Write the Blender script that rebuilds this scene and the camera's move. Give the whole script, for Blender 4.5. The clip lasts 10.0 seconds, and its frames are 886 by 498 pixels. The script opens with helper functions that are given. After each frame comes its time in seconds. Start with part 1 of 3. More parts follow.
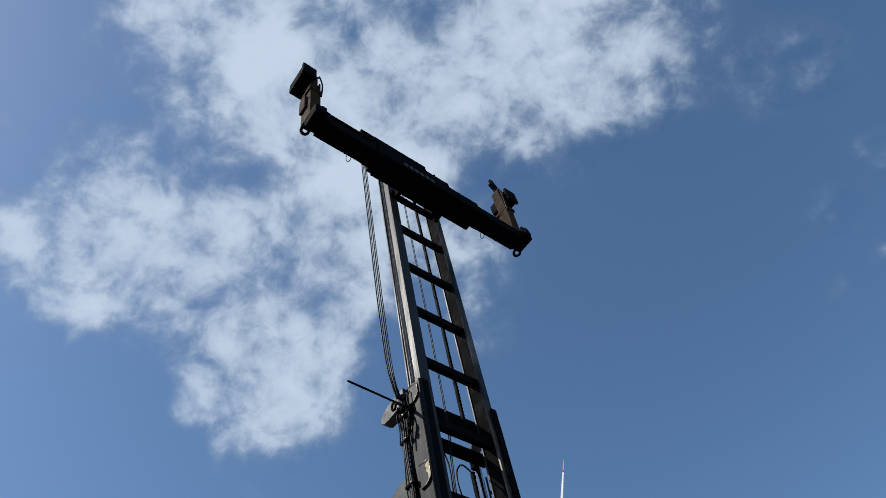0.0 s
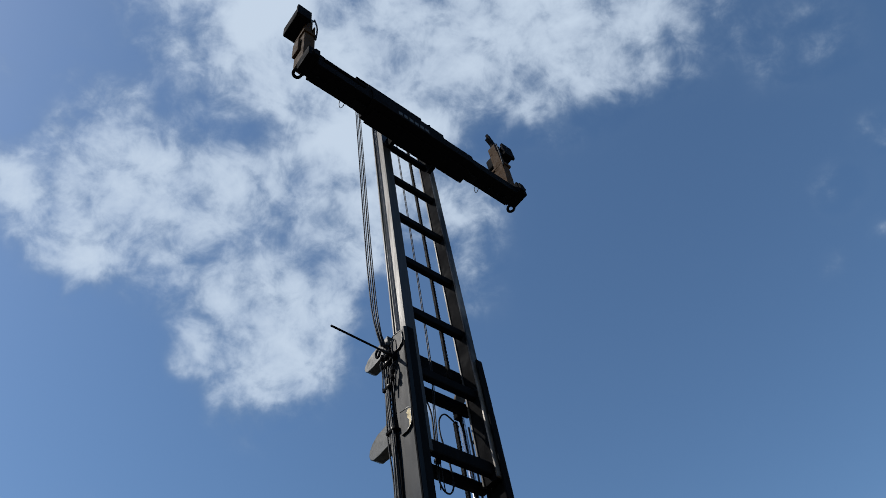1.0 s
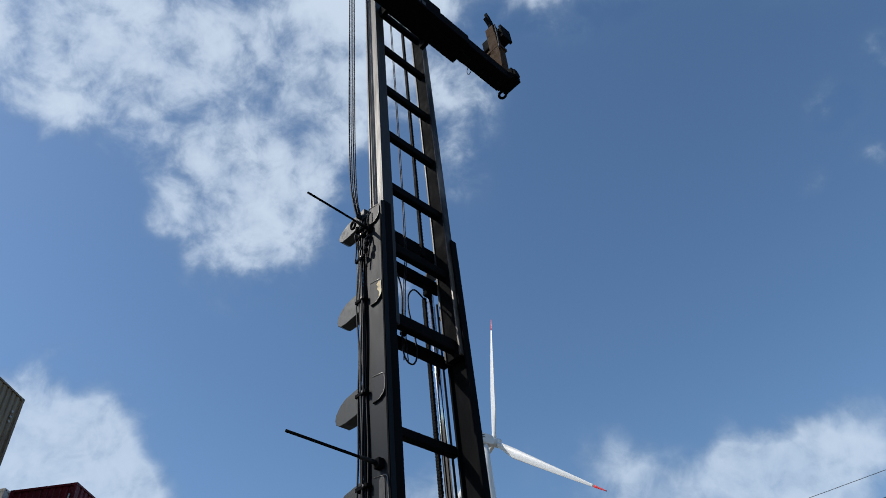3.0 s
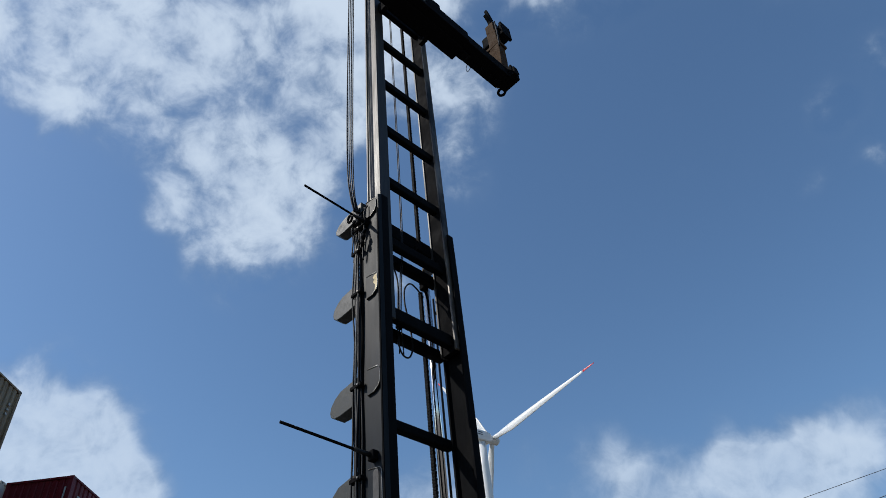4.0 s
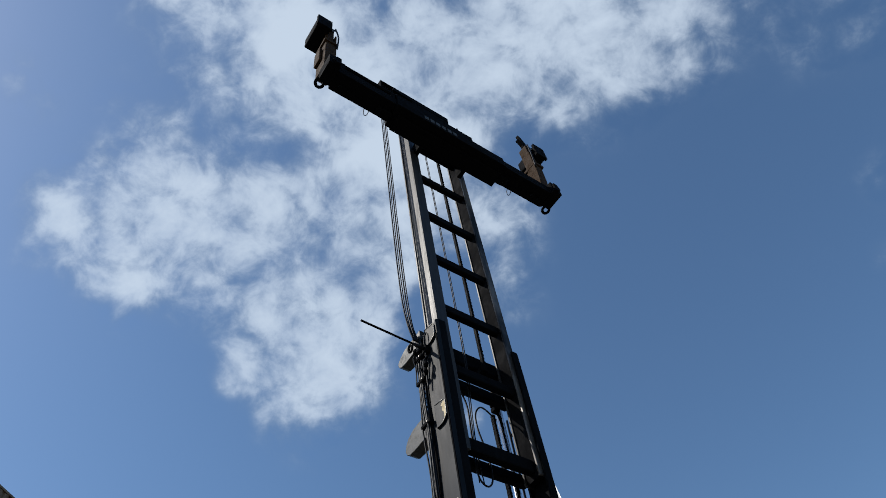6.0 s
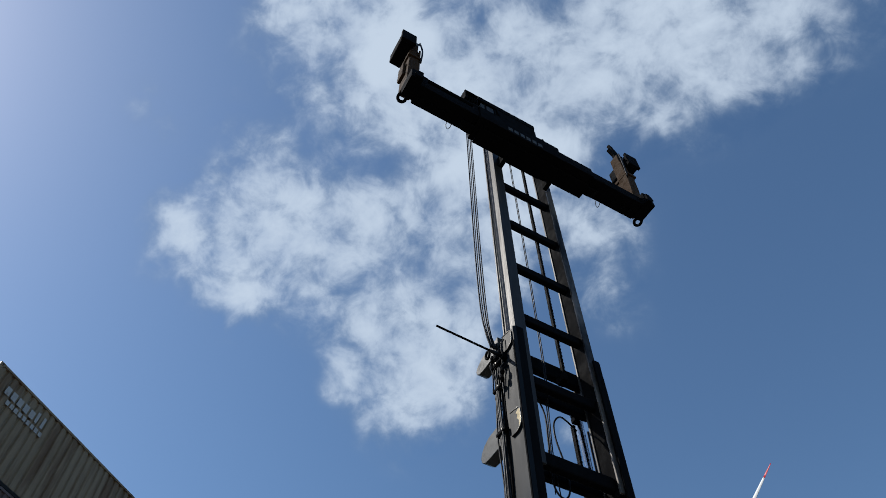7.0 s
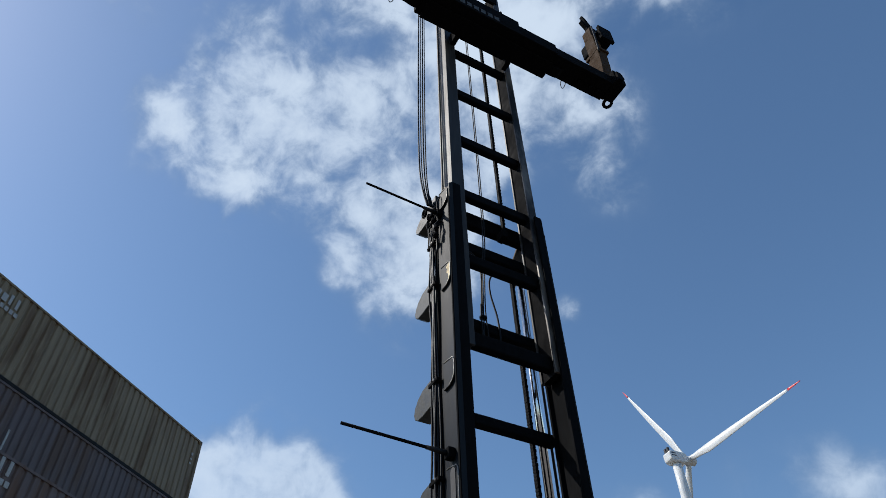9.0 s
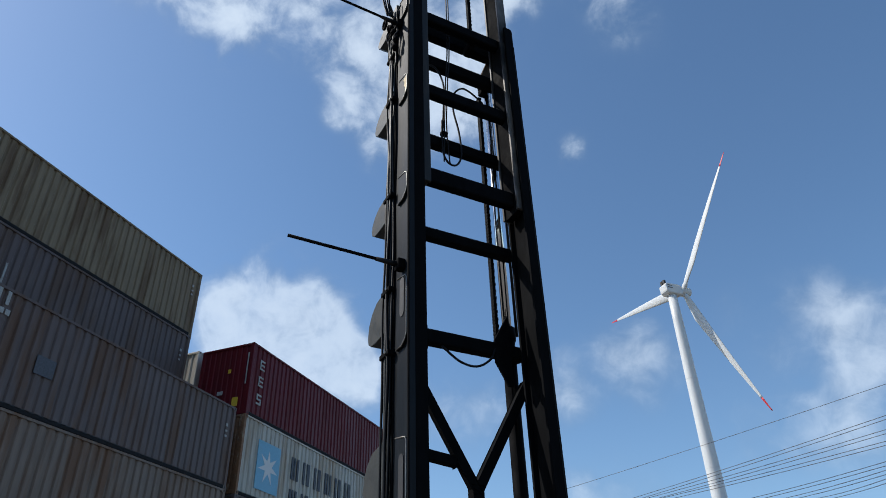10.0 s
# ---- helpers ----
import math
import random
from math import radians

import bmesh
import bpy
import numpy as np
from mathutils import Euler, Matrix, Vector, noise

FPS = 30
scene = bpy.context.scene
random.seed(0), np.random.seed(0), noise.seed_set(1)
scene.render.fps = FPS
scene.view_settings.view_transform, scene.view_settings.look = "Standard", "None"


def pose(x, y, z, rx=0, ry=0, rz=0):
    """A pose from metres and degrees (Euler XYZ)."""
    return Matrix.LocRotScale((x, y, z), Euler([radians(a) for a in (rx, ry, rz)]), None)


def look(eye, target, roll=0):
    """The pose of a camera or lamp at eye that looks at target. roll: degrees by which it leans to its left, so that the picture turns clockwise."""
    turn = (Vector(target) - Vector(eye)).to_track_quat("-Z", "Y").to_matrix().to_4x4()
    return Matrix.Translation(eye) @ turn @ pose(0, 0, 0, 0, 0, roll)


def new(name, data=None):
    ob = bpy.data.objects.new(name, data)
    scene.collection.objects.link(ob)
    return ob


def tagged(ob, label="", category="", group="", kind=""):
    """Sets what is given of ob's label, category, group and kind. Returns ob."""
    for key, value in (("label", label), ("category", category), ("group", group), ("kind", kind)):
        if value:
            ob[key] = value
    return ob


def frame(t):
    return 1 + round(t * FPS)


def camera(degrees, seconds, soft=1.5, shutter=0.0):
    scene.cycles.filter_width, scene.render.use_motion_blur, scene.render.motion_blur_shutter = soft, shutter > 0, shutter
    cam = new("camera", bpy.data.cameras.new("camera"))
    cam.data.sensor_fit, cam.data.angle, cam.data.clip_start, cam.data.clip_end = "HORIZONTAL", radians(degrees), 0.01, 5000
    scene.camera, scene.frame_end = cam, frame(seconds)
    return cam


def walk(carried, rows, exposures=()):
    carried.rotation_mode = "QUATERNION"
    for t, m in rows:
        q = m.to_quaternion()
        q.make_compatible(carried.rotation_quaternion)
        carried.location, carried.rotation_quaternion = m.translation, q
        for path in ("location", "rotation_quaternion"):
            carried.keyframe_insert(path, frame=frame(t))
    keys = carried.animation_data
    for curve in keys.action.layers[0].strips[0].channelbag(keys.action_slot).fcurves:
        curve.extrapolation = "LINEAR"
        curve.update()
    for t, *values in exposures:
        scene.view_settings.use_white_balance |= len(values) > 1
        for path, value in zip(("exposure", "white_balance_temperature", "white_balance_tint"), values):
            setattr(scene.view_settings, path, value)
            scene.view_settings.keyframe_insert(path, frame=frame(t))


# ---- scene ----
cam = camera(65.24, 10.0, soft=0.8, shutter=0.04)
walk(cam, [
    (0, pose(-0.094, -0.305, 1.592, 146.417, 8.373, 12.218)),
    (0.5, pose(-0.060, -0.140, 1.605, 145.06, 7.90, 11.80)),
    (1, pose(-0.022, 0.045, 1.625, 143.15, 7.43, 10.55)),
    (1.5, pose(0.001, 0.139, 1.632, 140.879, 6.491, 9.081)),
    (2, pose(0.026, 0.100, 1.643, 137.993, 5.605, 7.747)),
    (2.5, pose(-0.002, 0.080, 1.651, 135.211, 5.236, 6.458)),
    (3, pose(0.008, 0.147, 1.625, 132.970, 4.981, 5.580)),
    (3.2, pose(0.018, 0.178, 1.585, 132.492, 4.769, 5.024)),
    (4.3, pose(0.041, 0.179, 1.582, 133.113, 4.734, 5.434)),
    (4.5, pose(0.030, 0.174, 1.589, 133.918, 5.212, 6.095)),
    (5, pose(-0.014, 0.227, 1.579, 136.977, 5.888, 8.300)),
    (5.5, pose(-0.055, 0.335, 1.584, 140.907, 6.856, 11.535)),
    (5.7, pose(-0.033, 0.362, 1.579, 142.409, 7.169, 12.871)),
    (6.8, pose(0.266, 0.549, 1.579, 146.845, 0.847, 18.686)),
    (7, pose(0.304, 0.606, 1.582, 145.665, 0.031, 19.475)),
    (7.5, pose(0.391, 0.870, 1.594, 142.731, -0.666, 20.094)),
    (8, pose(0.500, 1.071, 1.571, 139.520, -0.373, 20.126)),
    (8.5, pose(0.708, 1.180, 1.551, 137.484, 0.114, 19.959)),
    (9, pose(0.966, 1.383, 1.603, 136.040, 1.254, 20.479)),
    (9.5, pose(1.155, 1.659, 1.555, 133.052, 2.552, 20.507)),
    (10, pose(1.361, 1.924, 1.514, 122.898, 1.525, 21.206)),
], exposures=[(0, -0.1), (2.5, -0.03), (4.5, -0.01), (5.5, -0.05), (7.0, -0.1), (8.0, 0.0), (9.0, 0.06), (10, 0.14)])

# ---- world and sun ----
SUN_WAY = Vector((-0.70, -0.17, 0.69)).normalized()
# clouds: azimuth (clockwise from +y), elevation, half width, density; degrees
HIGH_DECK = (
    (-45.81, 66.16, 2.89, 0.80),
    (-35.59, 66.68, 3.82, 1.00),
    (-24.11, 68.66, 4.31, 1.00),
    (-9.90, 68.04, 4.82, 1.00),
    (4.53, 67.86, 5.26, 1.00),
    (16.04, 64.99, 5.26, 1.00),
    (26.00, 62.15, 4.76, 1.00),
    (33.19, 59.73, 3.6, 0.60),
    (41.64, 57.95, 3.4, 0.40),
    (-17.00, 64.20, 3.77, 0.90),
    (0.58, 63.82, 3.13, 0.80),
    (17.75, 60.63, 2.22, 0.50),
    (48.27, 52.76, 3.0, 0.45),
    (51.29, 49.40, 2.6, 0.45),
    (-8.96, 74.55, 6.72, 1.00),
    (29.63, 69.29, 6.70, 1.00),
    (48.54, 60.18, 4.0, 0.30),
    (38.0, 64.5, 3.6, 0.45),
    (48.0, 62.5, 3.6, 0.3),
)
MAIN_CLOUD = (
    (-56.09, 60.99, 1.79, 0.55),
    (-48.61, 60.36, 2.06, 0.50),
    (-53.97, 50.13, 2.36, 0.45),
    (-53.37, 53.15, 2.39, 0.60),
    (-48.55, 55.70, 3.70, 0.90),
    (-41.09, 58.08, 3.82, 0.90),
    (-43.75, 52.87, 4.19, 1.00),
    (-36.38, 53.51, 4.76, 1.00),
    (-29.55, 57.66, 4.41, 1.00),
    (-46.00, 48.19, 2.46, 0.50),
    (-29.24, 51.32, 4.43, 0.90),
    (-20.48, 58.31, 4.94, 1.00),
    (-13.33, 60.64, 4.06, 0.90),
    (-23.04, 52.72, 4.05, 0.80),
    (-17.06, 54.26, 4.09, 0.90),
    (-26.13, 46.14, 4.00, 0.90),
    (-19.81, 48.24, 3.62, 0.70),
    (-24.19, 41.33, 2.65, 0.80),
    (-18.91, 41.87, 2.24, 0.50),
    (-31.25, 44.33, 1.74, 0.40),
    (2.42, 54.65, 3.89, 0.75),
    (1.92, 49.91, 3.22, 0.50),
    (-4.57, 58.82, 3.64, 0.80),
)
EAST_LOBE = (
    (-17.07, 49.18, 3.64, 0.90),
    (-18.38, 45.50, 3.39, 0.90),
    (-19.51, 41.88, 2.46, 0.75),
    (-13.99, 53.31, 3.65, 0.90),
    (-12.74, 57.90, 3.63, 0.80),
    (-8.36, 61.83, 3.15, 0.70),
)
LOW_BANK = (
    (-36.98, 26.78, 4.21, 1.80),
    (-32.85, 25.29, 4.26, 1.80),
    (-29.71, 23.17, 3.14, 1.50),
    (-40.00, 27.36, 2.63, 1.20),
    (-38.48, 23.96, 3.50, 1.20),
    (-27.74, 23.22, 2.03, 0.90),
    (-3.66, 22.31, 2.85, 0.75),
    (-10.11, 20.80, 2.00, 0.60),
    (-19.90, 19.15, 3.13, 0.60),
    (-15.55, 19.41, 2.23, 0.60),
    (-10.24, 13.09, 1.71, 0.70),
    (3.94, 15.69, 3.27, 0.50),
    (9.84, 14.73, 3.50, 0.55),
    (-6.78, 12.84, 2.54, 0.60),
    (-6.41, 39.68, 0.99, 0.50),
)
RIGHT_BANK = (
    (17.08, 21.40, 2.0, 0.60),
    (21.33, 21.98, 2.43, 1.40),
    (24.47, 20.50, 2.36, 1.20),
    (27.76, 20.50, 2.12, 1.00),
    (30.61, 20.94, 2.09, 1.00),
    (20.65, 19.55, 3.19, 1.40),
    (25.57, 17.87, 3.44, 1.30),
    (11.29, 23.25, 2.13, 0.40),
    (41.46, 41.86, 1.59, 0.55),
    (47.40, 43.29, 1.52, 0.60),
    (41.65, 37.22, 1.17, 0.55),
    (36.40, 38.47, 1.01, 0.30),
)
WEST_WISPS = (
    (-49.74, 72.29, 3.13, 0.80),
    (-40.49, 75.57, 3.79, 0.90),
    (-38.89, 70.37, 2.36, 0.60),
    (-62.19, 70.56, 2.42, 0.50),
    (-29.93, 73.07, 2.60, 0.70),
    (-54.98, 51.81, 1.78, 0.50),
    (-45.96, 49.15, 2.45, 0.60),
    (-66.0, 58.0, 2.2, 0.50),
    (-40.0, 72.0, 4.0, 0.70),
    (-58.0, 68.0, 3.2, 0.45),
)
EAST_WISPS = (
    (-5.13, 22.06, 2.64, 0.50),
    (-10.11, 20.80, 2.00, 0.50),
    (10.34, 23.15, 2.84, 0.54),
    (13.71, 21.45, 2.35, 0.58),
    (4.28, 24.51, 1.70, 0.32),
    (12.89, 19.23, 2.34, 0.65),
    (-6.31, 40.12, 1.34, 0.36),
    (6.60, 20.60, 2.06, 0.36),
    (13.5, 19.5, 3.0, 0.42),
    (15.0, 21.5, 2.3, 0.3),
    (11.0, 16.5, 3.0, 0.4),
)


def build_world():
    world = bpy.data.worlds.new("sky")
    scene.world = world
    world.use_nodes = True
    n, l = world.node_tree.nodes, world.node_tree.links
    n.clear()

    def math_node(op, a, b=None, clamp=False):
        m = n.new("ShaderNodeMath")
        m.operation, m.use_clamp = op, clamp
        for i, v in enumerate((a, b)):
            if v is None:
                continue
            if isinstance(v, (int, float)):
                m.inputs[i].default_value = v
            else:
                l.new(v, m.inputs[i])
        return m.outputs[0]

    def noise_node(vec, scale, detail, rough, distort=0.0):
        t = n.new("ShaderNodeTexNoise")
        t.inputs["Scale"].default_value, t.inputs["Detail"].default_value = scale, detail
        t.inputs["Roughness"].default_value, t.inputs["Distortion"].default_value = rough, distort
        l.new(vec, t.inputs["Vector"])
        return t.outputs[0]

    def ramp(v, a, b, lo=0.0, hi=1.0, kind="SMOOTHSTEP"):
        m = n.new("ShaderNodeMapRange")
        m.interpolation_type = kind
        for k, x in (("From Min", a), ("From Max", b), ("To Min", lo), ("To Max", hi)):
            m.inputs[k].default_value = x
        l.new(v, m.inputs[0])
        return m.outputs[0]

    def mix(f, a, b):
        m = n.new("ShaderNodeMix")
        m.data_type = "RGBA"
        for k, v in (("Factor", f), ("A", a), ("B", b)):
            if isinstance(v, tuple):
                m.inputs[k].default_value = (*v, 1)
            elif isinstance(v, float):
                m.inputs[k].default_value = v
            else:
                l.new(v, m.inputs[k])
        return m.outputs["Result"]

    sky = n.new("ShaderNodeTexSky")
    sky.sky_type = "NISHITA"
    sky.sun_disc = False
    sky.sun_elevation = math.asin(SUN_WAY.z)
    sky.sun_rotation = math.atan2(SUN_WAY.x, SUN_WAY.y)
    sky.air_density, sky.dust_density, sky.ozone_density = 1.0, 0.65, 2.6
    coord = n.new("ShaderNodeTexCoord").outputs["Generated"]
    # a slight swirl of the outline
    warp = n.new("ShaderNodeTexNoise")
    warp.inputs["Scale"].default_value, warp.inputs["Detail"].default_value = 9, 5
    l.new(coord, warp.inputs["Vector"])
    off = n.new("ShaderNodeVectorMath")
    off.operation = "MULTIPLY_ADD"
    l.new(warp.outputs["Color"], off.inputs[0])
    off.inputs[1].default_value = (0.09, 0.09, 0.09)
    l.new(coord, off.inputs[2])
    sub = n.new("ShaderNodeVectorMath")
    sub.operation = "SUBTRACT"
    l.new(off.outputs[0], sub.inputs[0])
    sub.inputs[1].default_value = (0.045, 0.045, 0.045)
    way = sub.outputs[0]

    def bank(rows, cap=1.35):
        total = None
        for az, el, size, dens in rows:
            a, e = radians(az), radians(el)
            d = n.new("ShaderNodeVectorMath")
            d.operation = "DISTANCE"
            l.new(way, d.inputs[0])
            d.inputs[1].default_value = (math.sin(a) * math.cos(e), math.cos(a) * math.cos(e), math.sin(e))
            v = ramp(d.outputs["Value"], 0.0, radians(size) * 1.75, dens, 0.0)
            total = v if total is None else math_node("ADD", total, v)
        return math_node("MINIMUM", total, cap)

    shape = math_node("ADD", math_node("ADD", bank(HIGH_DECK), math_node("MINIMUM", math_node("ADD", bank(MAIN_CLOUD), bank(EAST_LOBE)), 1.35)), math_node("ADD", math_node("ADD", bank(LOW_BANK, 1.45), bank(RIGHT_BANK, 1.4)), math_node("ADD", bank(WEST_WISPS), bank(EAST_WISPS, 1.1))))
    broad = noise_node(coord, 7, 8, 0.56, 0.3)
    fine = noise_node(coord, 24, 9, 0.6, 0.4)
    middle = noise_node(coord, 13, 8, 0.58, 0.5)
    ragged = math_node("ADD", math_node("MULTIPLY", math_node("SUBTRACT", broad, 0.5), 3.0), math_node("ADD", math_node("MULTIPLY", math_node("SUBTRACT", middle, 0.5), 2.2), math_node("MULTIPLY", math_node("SUBTRACT", fine, 0.5), 1.2)))
    # the low cumulus is fuller and smoother than the high torn sheet
    parts = n.new("ShaderNodeSeparateXYZ")
    l.new(coord, parts.inputs[0])
    ragged = math_node("MULTIPLY", ragged, ramp(parts.outputs["Z"], 0.42, 0.6, 0.38, 1.0))
    field = math_node("ADD", shape, math_node("MULTIPLY", ragged, ramp(shape, 0.02, 0.4)))
    density = ramp(field, -0.25, 2.15, 0.0, 0.95)
    lit = ramp(math_node("ADD", math_node("MULTIPLY", fine, 0.7), math_node("MULTIPLY", field, 0.4)), 0.36, 0.98)
    white = mix(lit, CLOUD_SHADE, CLOUD_LIT)
    blue = n.new("ShaderNodeHueSaturation")
    blue.inputs["Hue"].default_value = 0.4955
    blue.inputs["Saturation"].default_value, blue.inputs["Value"].default_value = SKY_SATURATION, SKY_GAIN
    l.new(sky.outputs[0], blue.inputs["Color"])
    tint = n.new("ShaderNodeMix")
    tint.data_type, tint.blend_type = "RGBA", "MULTIPLY"
    tint.inputs["Factor"].default_value = 1.0
    tint.inputs["B"].default_value = (0.94, 0.985, 1.035, 1)
    l.new(blue.outputs[0], tint.inputs["A"])
    bg = n.new("ShaderNodeBackground")
    bg.inputs["Strength"].default_value = 0.10
    l.new(mix(density, tint.outputs["Result"], white), bg.inputs["Color"])
    l.new(bg.outputs[0], n.new("ShaderNodeOutputWorld").inputs["Surface"])


CLOUD_SHADE, CLOUD_LIT = (2.0, 2.9, 4.3), (6.15, 7.25, 8.65)
SKY_SATURATION, SKY_GAIN = 1.08, 1.34
build_world()

sun = new("sun", bpy.data.lights.new("sun", "SUN"))
sun.data.energy, sun.data.angle, sun.data.color = 3.5, radians(0.5), (1.0, 0.95, 0.88)
sun.matrix_world = look(SUN_WAY * 50, (0, 0, 0))


# ---- materials ----
def material(name, color, rough=0.5, metal=0.0, grain=0.15, stain=(0.0, (0.2, 0.1, 0.05)), scale=6.0, bump=0.1, streak=1.0, gloss_level=0.5, stain_from=0.52):
    """A painted or bare surface: grain at a fine scale, stains at a coarse one, relief."""
    m = bpy.data.materials.new(name)
    m.use_nodes = True
    n, l = m.node_tree.nodes, m.node_tree.links
    b = n["Principled BSDF"]
    b.inputs["Metallic"].default_value = metal
    b.inputs["Specular IOR Level"].default_value = gloss_level
    geo = n.new("ShaderNodeTexCoord")
    mp = n.new("ShaderNodeMapping")
    mp.inputs["Scale"].default_value = (1, 1, 1 / streak)
    l.new(geo.outputs["Object"], mp.inputs["Vector"])
    fine = n.new("ShaderNodeTexNoise")
    fine.inputs["Scale"].default_value, fine.inputs["Detail"].default_value = scale * 6, 6
    coarse = n.new("ShaderNodeTexNoise")
    coarse.inputs["Scale"].default_value, coarse.inputs["Detail"].default_value, coarse.inputs["Roughness"].default_value = scale, 8, 0.65
    l.new(mp.outputs[0], fine.inputs["Vector"])
    l.new(mp.outputs[0], coarse.inputs["Vector"])
    shade = n.new("ShaderNodeMapRange")
    shade.inputs["From Min"].default_value, shade.inputs["From Max"].default_value = 0.3, 0.7
    shade.inputs["To Min"].default_value, shade.inputs["To Max"].default_value = 1 - grain, 1 + grain
    l.new(fine.outputs[0], shade.inputs[0])
    hsv = n.new("ShaderNodeHueSaturation")
    hsv.inputs["Color"].default_value = (*color, 1)
    l.new(shade.outputs[0], hsv.inputs["Value"])
    last = hsv.outputs[0]
    amount, tint = stain
    if amount > 0:
        mask = n.new("ShaderNodeMapRange")
        mask.interpolation_type = "SMOOTHSTEP"
        mask.inputs["From Min"].default_value, mask.inputs["From Max"].default_value = stain_from, stain_from + 0.2
        mask.inputs["To Max"].default_value = amount
        l.new(coarse.outputs[0], mask.inputs[0])
        mix = n.new("ShaderNodeMix")
        mix.data_type = "RGBA"
        l.new(mask.outputs[0], mix.inputs["Factor"])
        l.new(last, mix.inputs["A"])
        mix.inputs["B"].default_value = (*tint, 1)
        last = mix.outputs["Result"]
    l.new(last, b.inputs["Base Color"])
    gloss = n.new("ShaderNodeMapRange")
    gloss.inputs["From Min"].default_value, gloss.inputs["From Max"].default_value = 0.35, 0.65
    gloss.inputs["To Min"].default_value, gloss.inputs["To Max"].default_value = max(0.02, rough - 0.12), min(1, rough + 0.12)
    l.new(coarse.outputs[0], gloss.inputs[0])
    l.new(gloss.outputs[0], b.inputs["Roughness"])
    bp = n.new("ShaderNodeBump")
    bp.inputs["Strength"].default_value, bp.inputs["Distance"].default_value = bump, 0.01
    l.new(fine.outputs[0], bp.inputs["Height"])
    l.new(bp.outputs[0], b.inputs["Normal"])
    return m


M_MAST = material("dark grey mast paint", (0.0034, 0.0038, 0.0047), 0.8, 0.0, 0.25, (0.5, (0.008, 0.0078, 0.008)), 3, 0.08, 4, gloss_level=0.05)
# lit copy of the mast paint: the left side's sheen is in the colour
M_WEB_SHEEN = material("mast paint lifted for side sheen", (0.005, 0.0075, 0.0105), 0.5, 0.0, 0.25, (0.7, (0.0115, 0.0135, 0.0155)), 2, 0.05, 5, gloss_level=0.15)
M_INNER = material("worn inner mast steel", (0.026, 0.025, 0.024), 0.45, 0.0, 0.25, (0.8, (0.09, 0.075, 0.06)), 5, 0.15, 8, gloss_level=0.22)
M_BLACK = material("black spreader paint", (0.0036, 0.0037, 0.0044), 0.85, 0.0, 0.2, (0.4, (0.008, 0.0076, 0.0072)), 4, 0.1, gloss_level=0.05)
M_BROWN = material("faded orange arm paint", (0.05, 0.029, 0.015), 0.7, 0.0, 0.2, (0.7, (0.022, 0.011, 0.006)), 6, 0.15, gloss_level=0.05)
M_CARRIER = material("black carrier plastic", (0.005, 0.005, 0.005), 0.7, 0, 0.1, gloss_level=0.05)
# pale blotches paint sun streaks and glints as well as real wear
M_WORN_GLINT = material("worn rail steel with painted sun streaks", (0.15, 0.135, 0.12), 0.4, 0.2, 0.2, (0.96, (0.008, 0.008, 0.0085)), 1.6, 0.1, 3, gloss_level=0.2, stain_from=0.38)
M_RUBBER = material("black rubber hose", (0.006, 0.006, 0.007), 0.5, 0, 0.1, gloss_level=0.2)
M_CHROME = material("chromed cylinder rod", (0.75, 0.76, 0.78), 0.12, 1.0, 0.03, bump=0.0)
M_STEEL = material("bare worn steel", (0.16, 0.155, 0.145), 0.4, 0.8, 0.15, (0.5, (0.14, 0.1, 0.07)))
M_FIN = material("grey bracket paint", (0.045, 0.048, 0.047), 0.5, 0.0, 0.1, (0.3, (0.05, 0.05, 0.045)), gloss_level=0.2)
M_YELLOW = material("peeled yellow sticker", (0.5, 0.385, 0.18), 0.6, 0, 0.1, (0.6, (0.05, 0.05, 0.05)), 9)
M_WHITE = material("white turbine coating", (0.66, 0.67, 0.66), 0.4, 0, 0.03, (0.15, (0.6, 0.6, 0.58)), 0.3, 0.0)
M_RED_TIP = material("red blade tip coating", (0.6, 0.03, 0.04), 0.4, 0, 0.05, scale=1, bump=0.0)
M_CHAIN = material("oiled dark chain steel", (0.02, 0.019, 0.018), 0.5, 0.3, 0.2, gloss_level=0.2)
M_DARK = material("dark gap steel", (0.02, 0.02, 0.022), 0.6)
# near-black base paints the shaded seam between stacked containers; blotches are grime
M_RAIL_SHADE = material("grimy rail paint darkened for seam shade", (0.018, 0.018, 0.02), 0.7, 0, 0.2, (0.5, (0.04, 0.03, 0.02)), 3, 0.1, gloss_level=0.1)
M_WIRE = material("weathered power cable", (0.07, 0.07, 0.072), 0.5, 0.5)
M_MARK = material("worn white lettering paint", (0.36, 0.36, 0.35), 0.6, 0, 0.15, (0.7, (0.16, 0.15, 0.13)), 5)
M_FADED = material("faded maker mark paint", (0.045, 0.042, 0.036), 0.6, 0, 0.2, (0.7, (0.02, 0.02, 0.02)), 9)
M_PLATE = material("yellow plate paint", (0.7, 0.44, 0.03), 0.5, 0, 0.1, (0.4, (0.3, 0.2, 0.08)), 6)
M_TAN = material("worn tan bracket paint", (0.085, 0.062, 0.043), 0.6, 0, 0.2, (0.7, (0.035, 0.025, 0.018)), 7, gloss_level=0.15)
M_DKMARK = material("dark blue lettering paint", (0.02, 0.025, 0.04), 0.5, 0, 0.1, (0.3, (0.2, 0.2, 0.2)), 4)
M_BLUEPANEL = material("pale blue emblem paint", (0.17, 0.42, 0.58), 0.5, 0, 0.1, (0.3, (0.3, 0.4, 0.45)), 3)
M_GROUND = material("worn concrete yard", (0.13, 0.112, 0.09), 0.85, 0, 0.3, (0.5, (0.07, 0.06, 0.05)), 0.4, 0.3)


